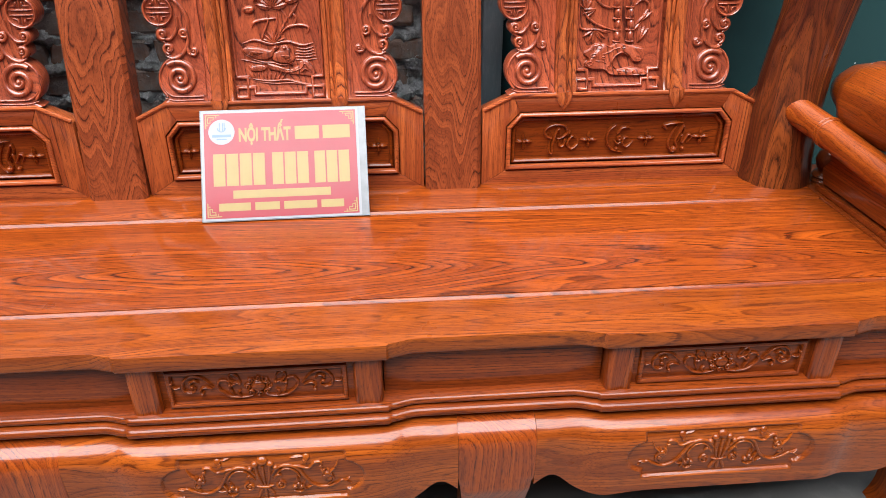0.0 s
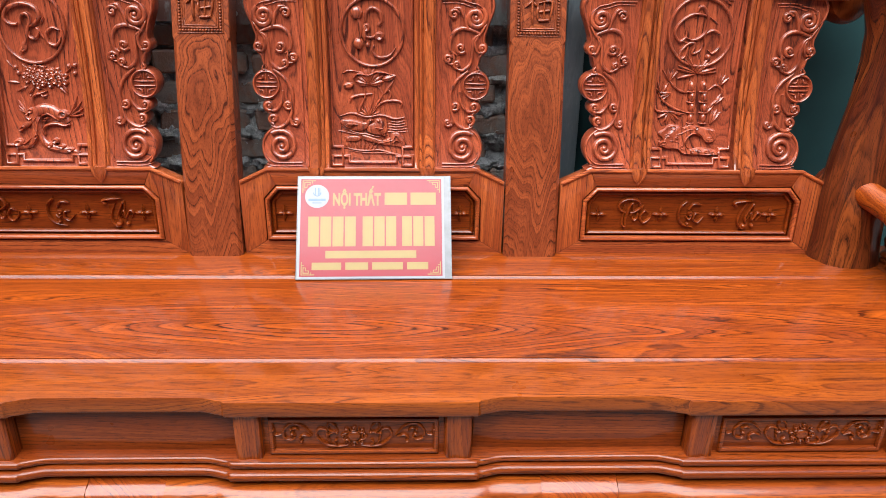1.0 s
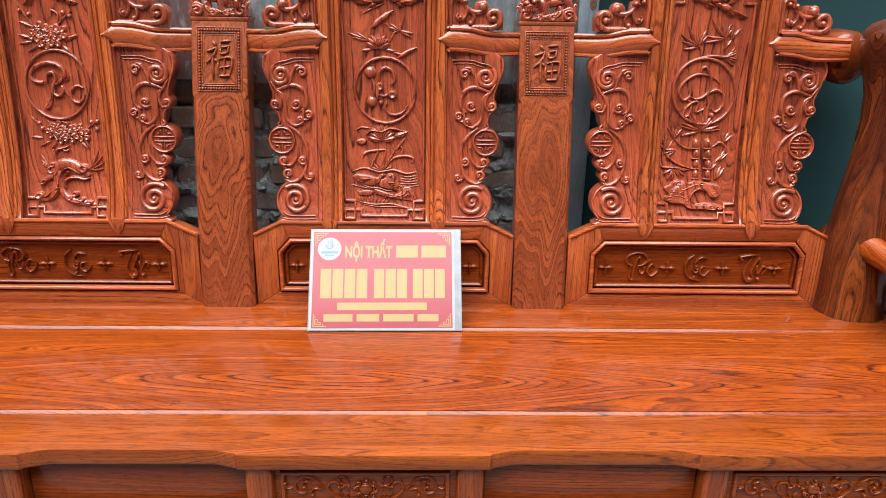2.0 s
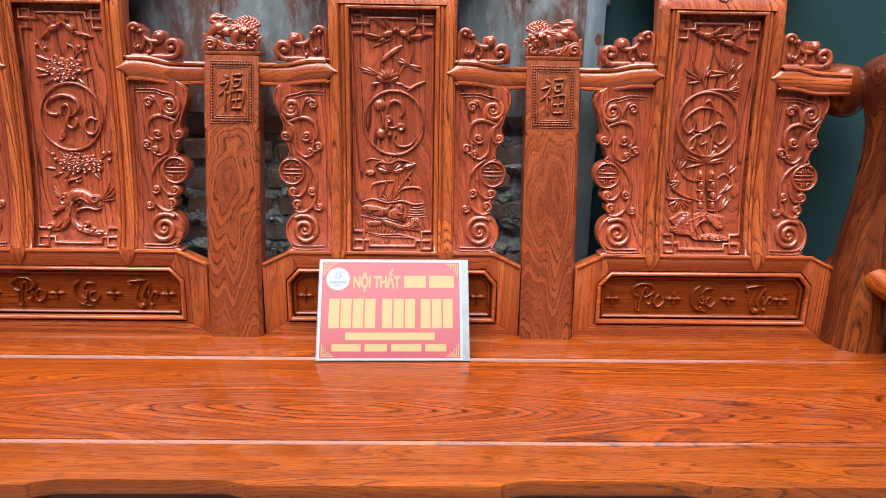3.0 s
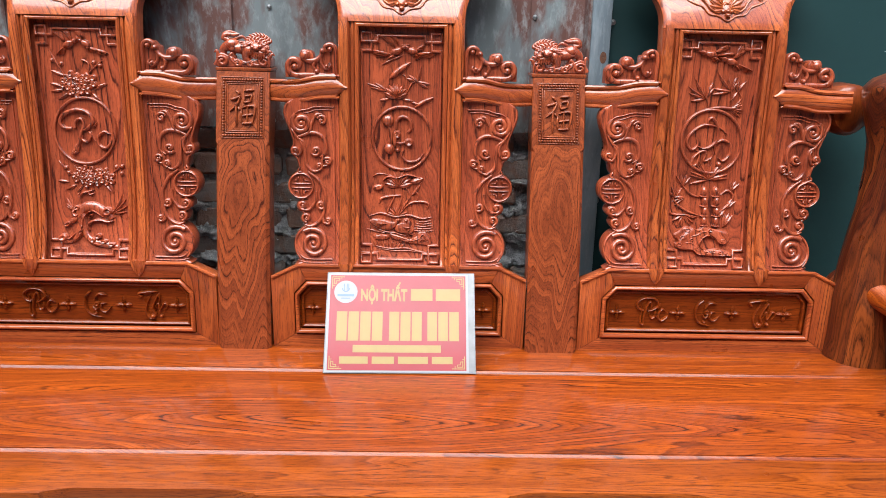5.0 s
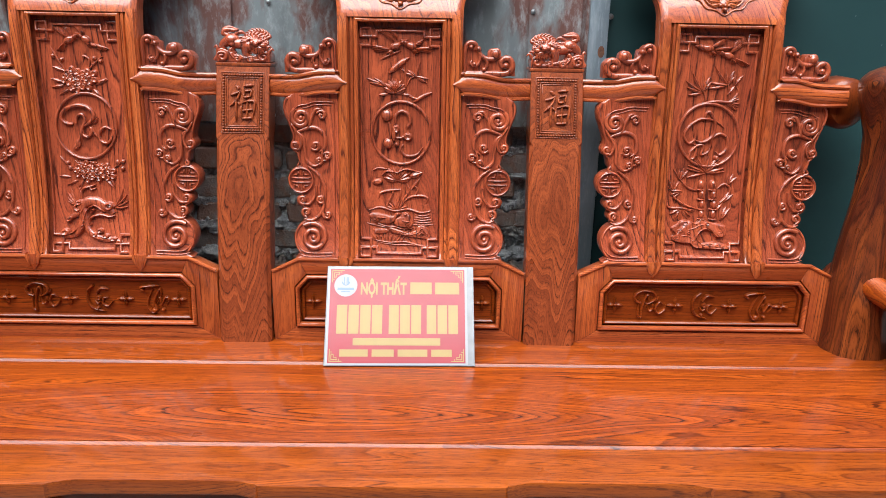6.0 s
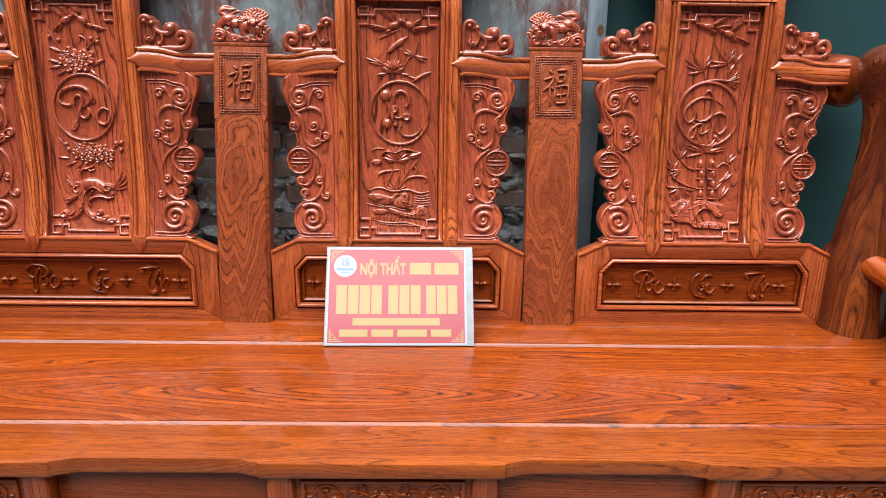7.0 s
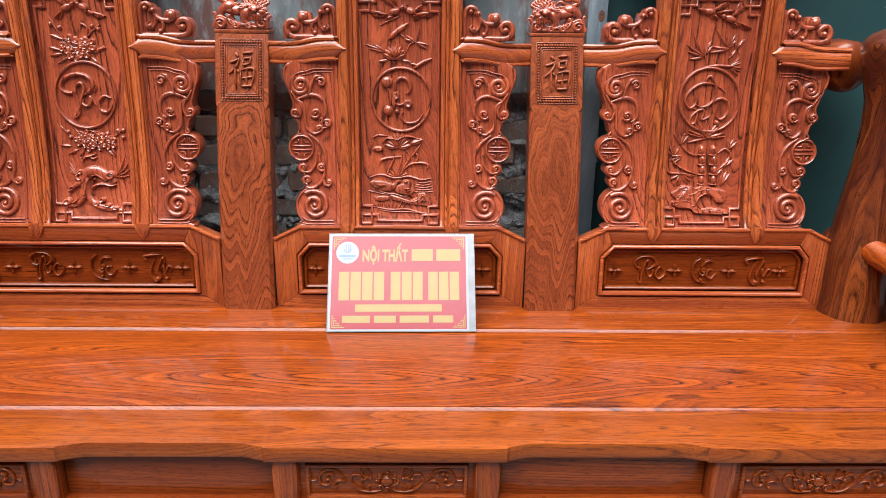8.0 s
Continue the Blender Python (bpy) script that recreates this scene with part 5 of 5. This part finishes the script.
# crests
for cx, s, ear, *rest in EARS:
    if not rest:
        continue
    r = Relief(lambda u, v, h, cx=cx: on_back(cx)(u, 1.16 + v, h + 0.009))
    low = smooth_path([(-86, 70), (-84, 46), (-66, 36), (-50, 30), (-38, 16), (-18, 12), (0, 2), (18, 12), (38, 16), (50, 30), (66, 36), (84, 46), (86, 70)], 70)
    r.line([tuple(p) for p in low], 4, 3, 70)
    for q in (-1, 1):
        r.spiral(q * 72, 52, 9, 2.5, 90, q * 1.3, 3.5, 3)
        for k in range(6):
            r.leaf(q * 9, 26 + 3 * k, 90 - q * (118 - 22 * k), 22 + 5 * k, 12, 4.5, q * 14)
        r.line([(q * 16, 16), (q * 34, 26), (q * 46, 42), (q * 58, 50)], 5, 4)
        r.dome(q * 9, 22, 5, 4, 5)
        r.dome(q * 5, 33, 4, 4, 5.5, 0, 0.4)
    r.dome(0, 28, 12, 14, 5)
    for a, b, d in ((0, 14, 6), (0, 22, 5), (0, 38, 5)):
        r.dome(a, b, d, d * 0.8, 7)
    for k in range(5):
        r.leaf(0, 20, 250 + 10 * k, 14, 4, 4)
    carve("carved_lotus", r, STILE, rest[0])

# brackets at the sides of the panels
def coin(r, u, v, rad):
    ring_on(r, (u, v), rad - 2.6, rad - 2.6, 4.4, 4.4)
    k = rad / 29
    for y in (-4.5, 4.5):
        r.line([(u - 22 * k, v + y * k), (u + 22 * k, v + y * k)], 3.4, 3.6, 5)
    for q in (-1, 1):
        r.line([(u, v + q * 7 * k), (u, v + q * 23 * k)], 3.2, 3.6, 5)
        for p in (-1, 1):
            r.line([(u + p * 4 * k, v + q * 10 * k), (u + p * 6 * k, v + q * 18 * k), (u + p * 8 * k, v + q * 12 * k), (u + p * 17 * k, v + q * 11 * k)], 2.8, 3.4, 10)


def bracket_sheet(a, b):
    """The drawing sheet of the side brackets: its own units, upright axis downwards."""
    return (a - 819.5 - (471.5 - b) * 0.0125) * 1.21, (471.5 - b) * 1.19


BRACKET_VINE = (
    (((894, 246), (880, 240), (866, 238), (853, 244), (846, 258), (847, 274), (856, 281)), 6.5),
    (((884, 243), (874, 236), (870, 222), (862, 207), (852, 206)), 6.0),
    (((896, 246), (885, 256), (882, 276), (880, 294), (868, 306), (856, 304)), 6.0),
    (((892, 250), (887, 262), (891, 276), (899, 278)), 5.0),
    (((850, 278), (852, 288), (850, 296), (842, 295)), 4.5),
    (((876, 307), (858, 322), (847, 342), (846, 358), (848, 370), (855, 374)), 6.0),
    (((846, 352), (848, 378), (857, 396), (872, 404), (884, 400)), 6.0),
    (((862, 342), (864, 360), (874, 374), (886, 375)), 5.5),
    (((850, 384), (849, 396), (841, 400)), 4.5),
    (((894, 250), (900, 240), (906, 230)), 4.5),
    (((890, 298), (894, 306), (886, 309)), 4.0),
)

for cx, s, ear, *rest in EARS:
    r = Relief(lambda u, v, h, s=s, cx=cx: on_back(cx)(s * (0.1313 + u), 0.6375 + v * 1.008, h - 0.001))
    r.line([(9, 334), (9, 200), (9, 13)], 2.4, 2.2, 30, (1, 1))
    r.line([(9, 331), (48, 331), (66, 326), (84, 322), (97, 312)], 2.6, 2.4, 20, (1, 0.4))
    r.line([(14, 325), (46, 325), (64, 320), (80, 316)], 2.2, 1.8, 20, (1, 0.4))
    r.line([(14, 12), (62, 12), (78, 16), (89, 28), (93, 44)], 3, 2.8, 30, (1, 0.4))
    r.line([(14, 6), (66, 5), (88, 10)], 2.4, 2, 16, (1, 0.4))
    rim = [(1000 * out - 4.2, 1000 * v) for v, out in EAR_EDGE if 0.012 < v < 0.34]
    r.line([(sum(q[0] for q in rim[max(0, i - 1):i + 2]) / len(rim[max(0, i - 1):i + 2]), rim[i][1]) for i in range(len(rim))], 4.6, 2.6, curve=False, taper=(1, 1))
    carve("edge_line", r, CARVED, ear)
    r = Relief(lambda u, v, h, s=s, cx=cx: on_back(cx)(s * (0.1313 + u), 0.6375 + v * 1.008, h - 0.001), bracket_sheet)
    for pts, w in BRACKET_VINE:
        r.line(pts, w, 4.6, taper=(0.75, 0.5))
    for a, b, k, t0, turns in ((866, 434, 27, -50, -1.9), (888, 221, 18, -55, 1.75)):
        r.spiral(a, b, k, 4.5, t0, turns, 8.5, 5.4)
    for a, b, k, t0, turns in ((852, 216, 8.5, -20, -1.15), (863, 270, 9, 30, 1.2), (842, 288, 7, -20, -1.1), (857, 297, 6.5, 80, 1.1), (899, 270, 7.5, 120, -1.15), (854, 366, 7.5, 150, -1.15), (886, 367, 8, 110, -1.2), (879, 389, 8.5, 90, -1.2), (841, 394, 6.5, -20, 1.1)):
        r.spiral(a, b, k, 2.6, t0, turns, 5.6, 4.6)
    carve("carved_scroll", r, CARVED, ear)
    r = Relief(lambda u, v, h, s=s, cx=cx: on_back(cx)(s * (0.1313 + u), 0.6375 + v * 1.008, h - 0.001))
    coin(r, 82, 166, 28.5)
    carve("carved_coin", r, CARVED, ear)

FIN_VINE = (
    (((829, 133), (850, 133), (880, 133), (899, 133), (910, 128), (914, 118), (909, 108), (900, 107), (893, 114), (898, 122)), 10.0),
    (((831, 135), (831, 112), (831, 94), (834, 84), (842, 80), (850, 85), (848, 93)), 7.5),
    (((854, 90), (857, 100), (866, 107), (879, 108), (889, 102), (887, 93), (877, 94)), 8.0),
    (((857, 101), (856, 113), (849, 121), (841, 117), (843, 111)), 5.5),
    (((867, 108), (870, 117), (866, 126)), 5.5),
)

for cx, s, fin in FINS:
    r = Relief(lambda u, v, h, s=s, cx=cx: on_back(cx)(s * (0.1313 + u), 1.031 + v, h - 0.006), lambda a, b: ((a - 827) * 1.21, (137 - b) * 1.19))
    for pts, w in FIN_VINE:
        r.line(pts, w, 5.2, taper=(0.8, 0.7))
    for a, b, k in ((841, 88, 4.6), (847, 117, 4), (864, 126, 4.6), (884, 99, 8.5), (902, 119, 6), (854, 91, 5)):
        r.dome(a, b, k, h=7.5)
    carve("carved_scroll", r, CARVED, fin)


# small characters and stars on the lower panels
def star(r, u, v, a=18, b=18):
    for t, l, w in ((0, a, 8), (90, b, 8), (180, a, 8), (270, b, 8)):
        r.leaf(u, v, t, l, w, 5)
    r.dome(u, v, 4.5, h=5.5)


for cx, sunk in RAILPANELS:
    def low_lay(u, v, h, cx=cx):
        return (cx + u, 0.033 - h * 1.3, v)

    for u in (-188, -52, 70, 186):
        r = Relief(low_lay)
        star(r, u - 1, 540)
        carve("carved_star", r, RAIL, sunk)
    write = (lambda a, b: ((a - 1245) * 1.26, 541 + (553 - b) * 1.34 + (a - 1245) * 0.016))
    r = Relief(low_lay, write)
    r.line([(1141, 549), (1132, 545), (1130, 535), (1142, 527), (1160, 529), (1167, 540), (1158, 548), (1150, 550)], 4.4, 4.8, taper=(0.8, 0.4))
    r.line([(1139, 538), (1138, 558), (1138, 570), (1143, 573), (1143, 560), (1148, 540), (1153, 534), (1155, 545), (1150, 557)], 3.8, 4.6)
    r.line([(1152, 550), (1156, 562), (1162, 560), (1163, 552), (1167, 562)], 3.6, 4.4)
    r.line([(1182, 551), (1174, 547), (1168, 558), (1174, 567), (1184, 560), (1186, 552)], 3.8, 4.6)
    r.leaf(1166, 548, 300, 12, 4, 4)
    carve("carved_character", r, RAIL, sunk)
    r = Relief(low_lay, write)
    r.line([(1246, 531), (1236, 540), (1234, 556), (1242, 570), (1262, 577)], 4.2, 4.8, taper=(0.9, 0.2))
    r.line([(1250, 546), (1258, 536), (1272, 538)], 4.2, 4.6, taper=(0.8, 0.2))
    r.dome(1254, 553, 5, h=5, dent=0.4)
    r.line([(1246, 556), (1252, 562), (1258, 556)], 3.6, 4.4)
    r.line([(1270, 552), (1262, 553), (1260, 562), (1268, 567), (1278, 558)], 4, 4.6)
    r.dome(1251, 570, 3, h=4.5)
    carve("carved_character", r, RAIL, sunk)
    r = Relief(low_lay, write)
    r.line([(1332, 541), (1328, 535), (1342, 532), (1360, 532)], 5, 5, taper=(0.9, 0.2))
    r.line([(1350, 536), (1342, 550), (1338, 566), (1346, 578), (1354, 572), (1350, 560), (1358, 542), (1362, 538), (1362, 550), (1352, 566)], 3.8, 4.6)
    r.line([(1352, 560), (1360, 552), (1362, 564), (1370, 552), (1376, 556), (1370, 566)], 3.6, 4.4)
    r.dome(1349, 575, 5, h=5)
    r.dome(1364, 574, 3.6, h=4.5)
    carve("carved_character", r, RAIL, sunk)

# seal plates, beads and guardian carvings on the posts
for p, face in zip(POSTS, (1, -1)):
    def plate_lay(u, v, h):
        z = 0.898 + v
        return (u, post_y(z) - h, z)

    r = Relief(plate_lay)
    r.line(stepped([(-45, 6), (45, 6), (45, 130), (-45, 130)]), 2.2, 1.6, closed=True, curve=False)
    r.line(stepped([(-35, 16), (35, 16), (35, 120), (-35, 120)]), 2.4, 2.2, closed=True, curve=False)
    r.line(stepped([(-31, 20), (31, 20), (31, 116), (-31, 116)]), 2.0, 1.4, closed=True, curve=False)
    carve("seal_frame", r, POST, p)
    r = Relief(plate_lay)
    for i in range(15):
        for v in (11, 125):
            r.dome(-40 + 80 * i / 14, v, 2.7, h=3.2)
    for i in range(1, 20):
        for u in (-40, 40):
            r.dome(u, 11 + 114 * i / 20, 2.7, h=3.2)
    carve("bead_border", r, POST, p)
    r = Relief(plate_lay)
    r.line([(-15, 103), (-9, 99), (-7, 94)], 6, 4.5)
    r.line([(-25, 84), (-14, 87), (-4, 92)], 5, 4.5, taper=(0.7, 0.6))
    r.line([(-4, 90), (-12, 74), (-27, 60)], 5, 4.5, taper=(0.9, 0.2))
    r.line([(-13, 76), (-13, 50), (-12, 28)], 5.5, 4.8, taper=(0.8, 0.3))
    r.line([(-10, 70), (-4, 62)], 5, 4.2, 6)
    r.line([(2, 102), (14, 104), (24, 104)], 5.5, 4.5)
    r.line([(6, 92), (20, 94)], 4.5, 4.4, 8, (0.8, 0.8))
    r.line([(20, 95), (18, 82)], 4.5, 4.4, 8, (0.8, 0.8))
    r.line([(5, 92), (4, 80), (18, 81)], 4.5, 4.4)
    r.line([(-1, 68), (-3, 48), (0, 34)], 5, 4.6)
    r.line([(0, 68), (14, 72), (26, 70), (25, 52), (21, 34)], 5.2, 4.8)
    r.line([(1, 52), (22, 55)], 4.4, 4.4, 8, (0.8, 0.8))
    r.line([(11, 70), (10, 36)], 4.4, 4.4, 8, (0.8, 0.8))
    r.line([(0, 36), (20, 37)], 4.8, 4.6, 8, (0.8, 0.8))
    carve("carved_character", r, POST, p)

    # the guardian on the cap: one plain carved mesh
    g = Geo()
    yc = post_y(1.05) + 0.03

    def ball(x, z, rx, rz, dy=0.0, ry=None, rough=0.0):
        ry = ry or (rx + rz) / 2
        rows = []
        for i in range(9):
            t = -math.pi / 2 + math.pi * i / 8
            row = []
            for j in range(14):
                a = j * math.pi / 7
                k = 1 + rough * noise.noise(Vector((x * 400 + 2 * math.cos(a), z * 400 + 2 * t, math.sin(a) * 2)))
                row.append((face * (x + rx * k * math.cos(t) * math.cos(a)), yc + dy + ry * k * math.cos(t) * math.sin(a), 1.048 + 0.87 * (z + rz * k * math.sin(t))))
            rows.append(row)
        g.grid(rows, close_u=True)

    def limb(pts, rads, dy=-0.018):
        q = smooth_path(pts, 12)
        rr = [float(np.interp(i / 12, np.linspace(0, 1, len(rads)), rads)) for i in range(13)]
        t = tube([(face * a, yc + dy, 1.048 + 0.87 * b) for a, b in q], rr, 8)
        g.add(t.v, t.f)

    base = prism([(face * a, 1.048 + b) for a, b in [tuple(q) for q in smooth_path([(-0.056, 0.0), (-0.057, 0.016), (-0.048, 0.03), (-0.03, 0.024), (-0.012, 0.016), (0.008, 0.012), (0.028, 0.017), (0.044, 0.028), (0.056, 0.018), (0.056, 0.0)], 24)]], yc - 0.027, yc + 0.027, "xz", 0.003)
    g.add(base.v, base.f)
    ball(-0.008, 0.045, 0.033, 0.014, -0.004, 0.02, 0.1)
    ball(-0.026, 0.054, 0.018, 0.015, -0.005, 0.019, 0.1)
    ball(0.012, 0.04, 0.02, 0.017, -0.008, 0.02, 0.15)
    ball(0.03, 0.042, 0.021, 0.019, -0.012, 0.022, 0.2)
    ball(0.036, 0.034, 0.017, 0.009, -0.022, 0.014, 0.15)
    ball(0.044, 0.041, 0.008, 0.006, -0.03, 0.007)
    ball(0.022, 0.048, 0.0055, 0.005, -0.033, 0.006)
    ball(0.038, 0.05, 0.0055, 0.005, -0.031, 0.006)
    ball(0.03, 0.045, 0.006, 0.005, -0.036, 0.007)
    for k in range(9):
        a = 2.5 - k * 0.33
        limb([(0.026 + 0.015 * math.cos(a), 0.045 + 0.014 * math.sin(a)), (0.026 + 0.024 * math.cos(a), 0.046 + 0.021 * math.sin(a)), (0.026 + 0.027 * math.cos(a - 0.25), 0.047 + 0.026 * math.sin(a - 0.25))], (0.005, 0.004, 0.0015), -0.014)
        limb([(0.018 + 0.012 * math.cos(a), 0.043 + 0.012 * math.sin(a)), (0.014 + 0.022 * math.cos(a + 0.3), 0.042 + 0.019 * math.sin(a + 0.3))], (0.004, 0.002), -0.022)
    limb([(-0.034, 0.05), (-0.044, 0.04), (-0.041, 0.026), (-0.048, 0.022)], (0.011, 0.008, 0.006, 0.006))
    limb([(-0.02, 0.046), (-0.026, 0.03), (-0.02, 0.02)], (0.008, 0.006, 0.005), -0.008)
    limb([(0.006, 0.038), (0.004, 0.022), (0.014, 0.01), (0.02, 0.009)], (0.011, 0.008, 0.006, 0.006))
    limb([(-0.032, 0.064), (-0.044, 0.068), (-0.038, 0.077), (-0.022, 0.076), (-0.01, 0.078)], (0.005, 0.005, 0.005, 0.004, 0.002), -0.01)
    limb([(-0.032, 0.066), (-0.046, 0.075), (-0.034, 0.083), (-0.015, 0.079)], (0.004, 0.004, 0.004, 0.0015), 0.0)
    limb([(-0.02, 0.066), (-0.006, 0.072), (0.004, 0.066)], (0.004, 0.004, 0.0015), -0.008)
    for k in range(6):
        limb([(-0.02 + 0.008 * k, 0.052 - 0.001 * k), (-0.016 + 0.008 * k, 0.06 - 0.0008 * k), (-0.009 + 0.008 * k, 0.061 - 0.0008 * k)], (0.004, 0.003, 0.001), -0.012)
    for a in range(5):
        limb([(0.024 + 0.005 * a, 0.031), (0.025 + 0.005 * a, 0.025 - 0.001 * (a % 2)), (0.023 + 0.0055 * a, 0.021)], (0.0028, 0.0022, 0.001), -0.032)
    for x0, z0, r0, way in ((-0.044, 0.014, 0.012, 1), (0.043, 0.014, 0.012, -1), (-0.012, 0.009, 0.008, 1), (0.016, 0.008, 0.007, -1)):
        limb([(x0 + way * r0 * (1 - 0.72 * i / 10) * math.cos(2.4 - 0.75 * i), z0 + r0 * (1 - 0.72 * i / 10) * math.sin(2.4 - 0.75 * i)) for i in range(11)], (0.002, 0.0032, 0.003, 0.0022), -0.028)
    for k in range(7):
        limb([(-0.03 + 0.008 * k, 0.028 - 0.0035 * k), (-0.026 + 0.009 * k, 0.018 - 0.002 * k), (-0.016 + 0.009 * k, 0.008)], (0.0012, 0.0024, 0.0012), -0.0275)
    # curls of the mane, brow and beard, and the crests of the waves
    curls = random.Random(7)
    for k in range(26):
        a, d = curls.uniform(0, 6.28), curls.uniform(0.55, 1.0)
        x0, z0 = 0.032 + 0.022 * d * math.cos(a), 0.041 + 0.02 * d * math.sin(a)
        limb([(x0, z0), (x0 + 0.005 * math.cos(a), z0 + 0.005 * math.sin(a)), (x0 + 0.007 * math.cos(a + 0.9), z0 + 0.007 * math.sin(a + 0.9))], (0.0036, 0.0026, 0.0008), -0.03 + 0.012 * d)
    for k in range(9):
        a = 0.5 + 0.25 * k
        limb([(0.03 + 0.02 * math.cos(a), 0.05 + 0.016 * math.sin(a)), (0.03 + 0.029 * math.cos(a), 0.05 + 0.026 * math.sin(a)), (0.028 + 0.032 * math.cos(a + 0.2), 0.05 + 0.033 * math.sin(a + 0.2))], (0.005, 0.0036, 0.0008), -0.008)
    for x0, z0, lean_by in ((-0.05, 0.03, -0.006), (-0.03, 0.024, 0.004), (0.046, 0.03, 0.008), (0.054, 0.024, 0.006)):
        limb([(x0 - 0.01, 0.004), (x0 - 0.004, z0 * 0.6), (x0 + lean_by, z0 + 0.008), (x0 + 2 * lean_by, z0 + 0.004)], (0.006, 0.005, 0.003, 0.001), -0.022)
    part("guardian_carving", g, CARVED, p, "carved guardian beast on the post cap", sharp=70)

# carved fronts of the frieze
for ob in [o for o in bench.children if o.name.split(".")[0] == "frieze_panel"]:
    cx = sum(c[0] for c in ob.bound_box) / 8
    r = Relief(lambda u, v, h, cx=cx: (cx + u, -0.505 - h, 0.3695 + v))
    for k in range(8):
        a = k * math.pi / 4
        r.spiral(17 * math.cos(a), 15 * math.sin(a), 5.5, 2.2, math.degrees(a) + 90, 0.9, 3.0, 3.6)
    r.dome(0, 0, 11, 10, h=4.5, dent=0.2)
    for q in (-1, 1):
        for p, w in ((((10, -17), (26, -19), (44, -15), (58, 0), (54, 13), (43, 12), (41, 4)), 4.2), (((24, 6), (29, 20), (37, 25), (41, 18), (36, 10), (26, 6)), 3.6), (((36, -14), (41, -1), (34, 7)), 3.6), (((64, 1), (78, 18), (96, 23), (108, 11), (107, -3), (97, -7), (91, -2), (95, 4)), 4.2), (((66, -2), (77, 2), (84, -3), (82, -10)), 3.6), (((112, 4), (121, 3), (124, 12)), 3.2), (((84, 10), (90, 15), (97, 12)), 3.0), (((24, -20), (30, -12), (26, -6)), 3.2)):
            r.line([(q * a, b) for a, b in p], w, 3.8, taper=(0.5, 0.7))
        for a, b, d in ((41, 5, 3.2), (95, 4, 3.6), (82, -10, 3.4), (124, 12, 3), (26, 7, 3), (34, 7, 2.6), (97, 12, 2.6)):
            r.dome(q * a, b, d, h=4.4)
    carve("carved_vine", r, RAIL, ob)

# carved lobed fields of the apron
aprons = [o for o in bench.children if o.name.split(".")[0] == "apron"]
for k in (-1, 0, 1):
    cx = k * 0.703
    owner = min(aprons, key=lambda o: abs(sum(c[0] for c in o.bound_box) / 8 - cx))

    def apron_lay(u, v, h, cx=cx, sunk=0.006):
        x, z = cx + 0.95 * u, 0.236 + v
        s = (0.2965 - z) / (0.2965 - apron_low(x))
        return (x, front_y(x) - apron_out(s) + sunk - h * 0.62, z)

    r = Relief(apron_lay)
    for a, b, t in ((0, 34, 9), (-12, 29, 6), (12, 29, 6), (-20, 22, 5), (20, 22, 5)):
        r.dome(a, b, t, t * 0.8, 5.5)
    for q in (-1, 0, 1):
        r.line([(q * 11, 26), (q * 9, 8), (q * 4, -14)], 4.6, 5, taper=(0.9, 0.7))
        r.line([(q * 2, -14), (q * 7, -24), (q * 12, -36)], 6, 4.6, taper=(0.8, 0.8))
    r.line([(-13, -14), (0, -16), (13, -14)], 5, 6)
    for q in (-1, 1):
        for p, w in ((((12, 8), (24, 22), (40, 25), (54, 17), (64, -2), (74, -16), (92, -24), (112, -18), (122, -12), (136, -20)), 6), (((32, 22), (52, 23), (70, 18), (80, 27), (90, 27), (91, 19)), 5), (((16, 4), (30, 18), (46, 16), (56, 0), (50, -14)), 3.6), (((14, -2), (22, 8), (28, 3)), 5), (((66, -4), (60, -18), (64, -30)), 4), (((44, -28), (54, -32), (62, -24)), 4), (((98, -20), (108, -8), (104, 6), (112, 16), (117, 28)), 4), (((96, -2), (92, 8), (96, 14)), 4)):
            r.line([(q * a, b) for a, b in p], w * 0.85, 4.6, taper=(0.6, 0.4))
        r.spiral(q * 24, -15, 9, 3, 90, -q * 1.3, 4.4, 4.6)
        for a, b, d in ((68, 37, 7), (66, 31, 5), (99, 2, 8), (102, -6, 6), (94, 0, 5), (52, -14, 5), (46, -20, 5), (56, -20, 4), (90, 20, 4)):
            r.dome(q * a, b, d * 0.85, h=5.4, dent=0.25)
        for a, b, t, long in ((64, 38, 172, 22), (102, 4, 95, 12), (96, 4, 120, 12), (50, -12, 70, 12), (76, -18, 200, 16), (122, -14, 20, 14)):
            r.leaf(q * a, b, t if q > 0 else 180 - t, long, 5, 4.6, 12)
    carve("carved_vine", r, FRONT, owner)

# bricks of the wall, last
rnd = random.Random(11)
for j in range(15):
    z = 0.035 + j * 0.0655
    x = -1.5 + (0.11 if j % 2 else 0.0)
    while x < 0.33:
        b = new("brick", BRICKS[rnd.randrange(6)])
        b.matrix_basis = pose(x + rnd.uniform(-0.008, 0.008), WALL_Y + 0.027 + rnd.uniform(-0.008, 0.006), z + rnd.uniform(-0.004, 0.004), rnd.uniform(-3, 3), rnd.uniform(-2, 2), rnd.uniform(-3, 3))
        b.parent = wall
        x += 0.222
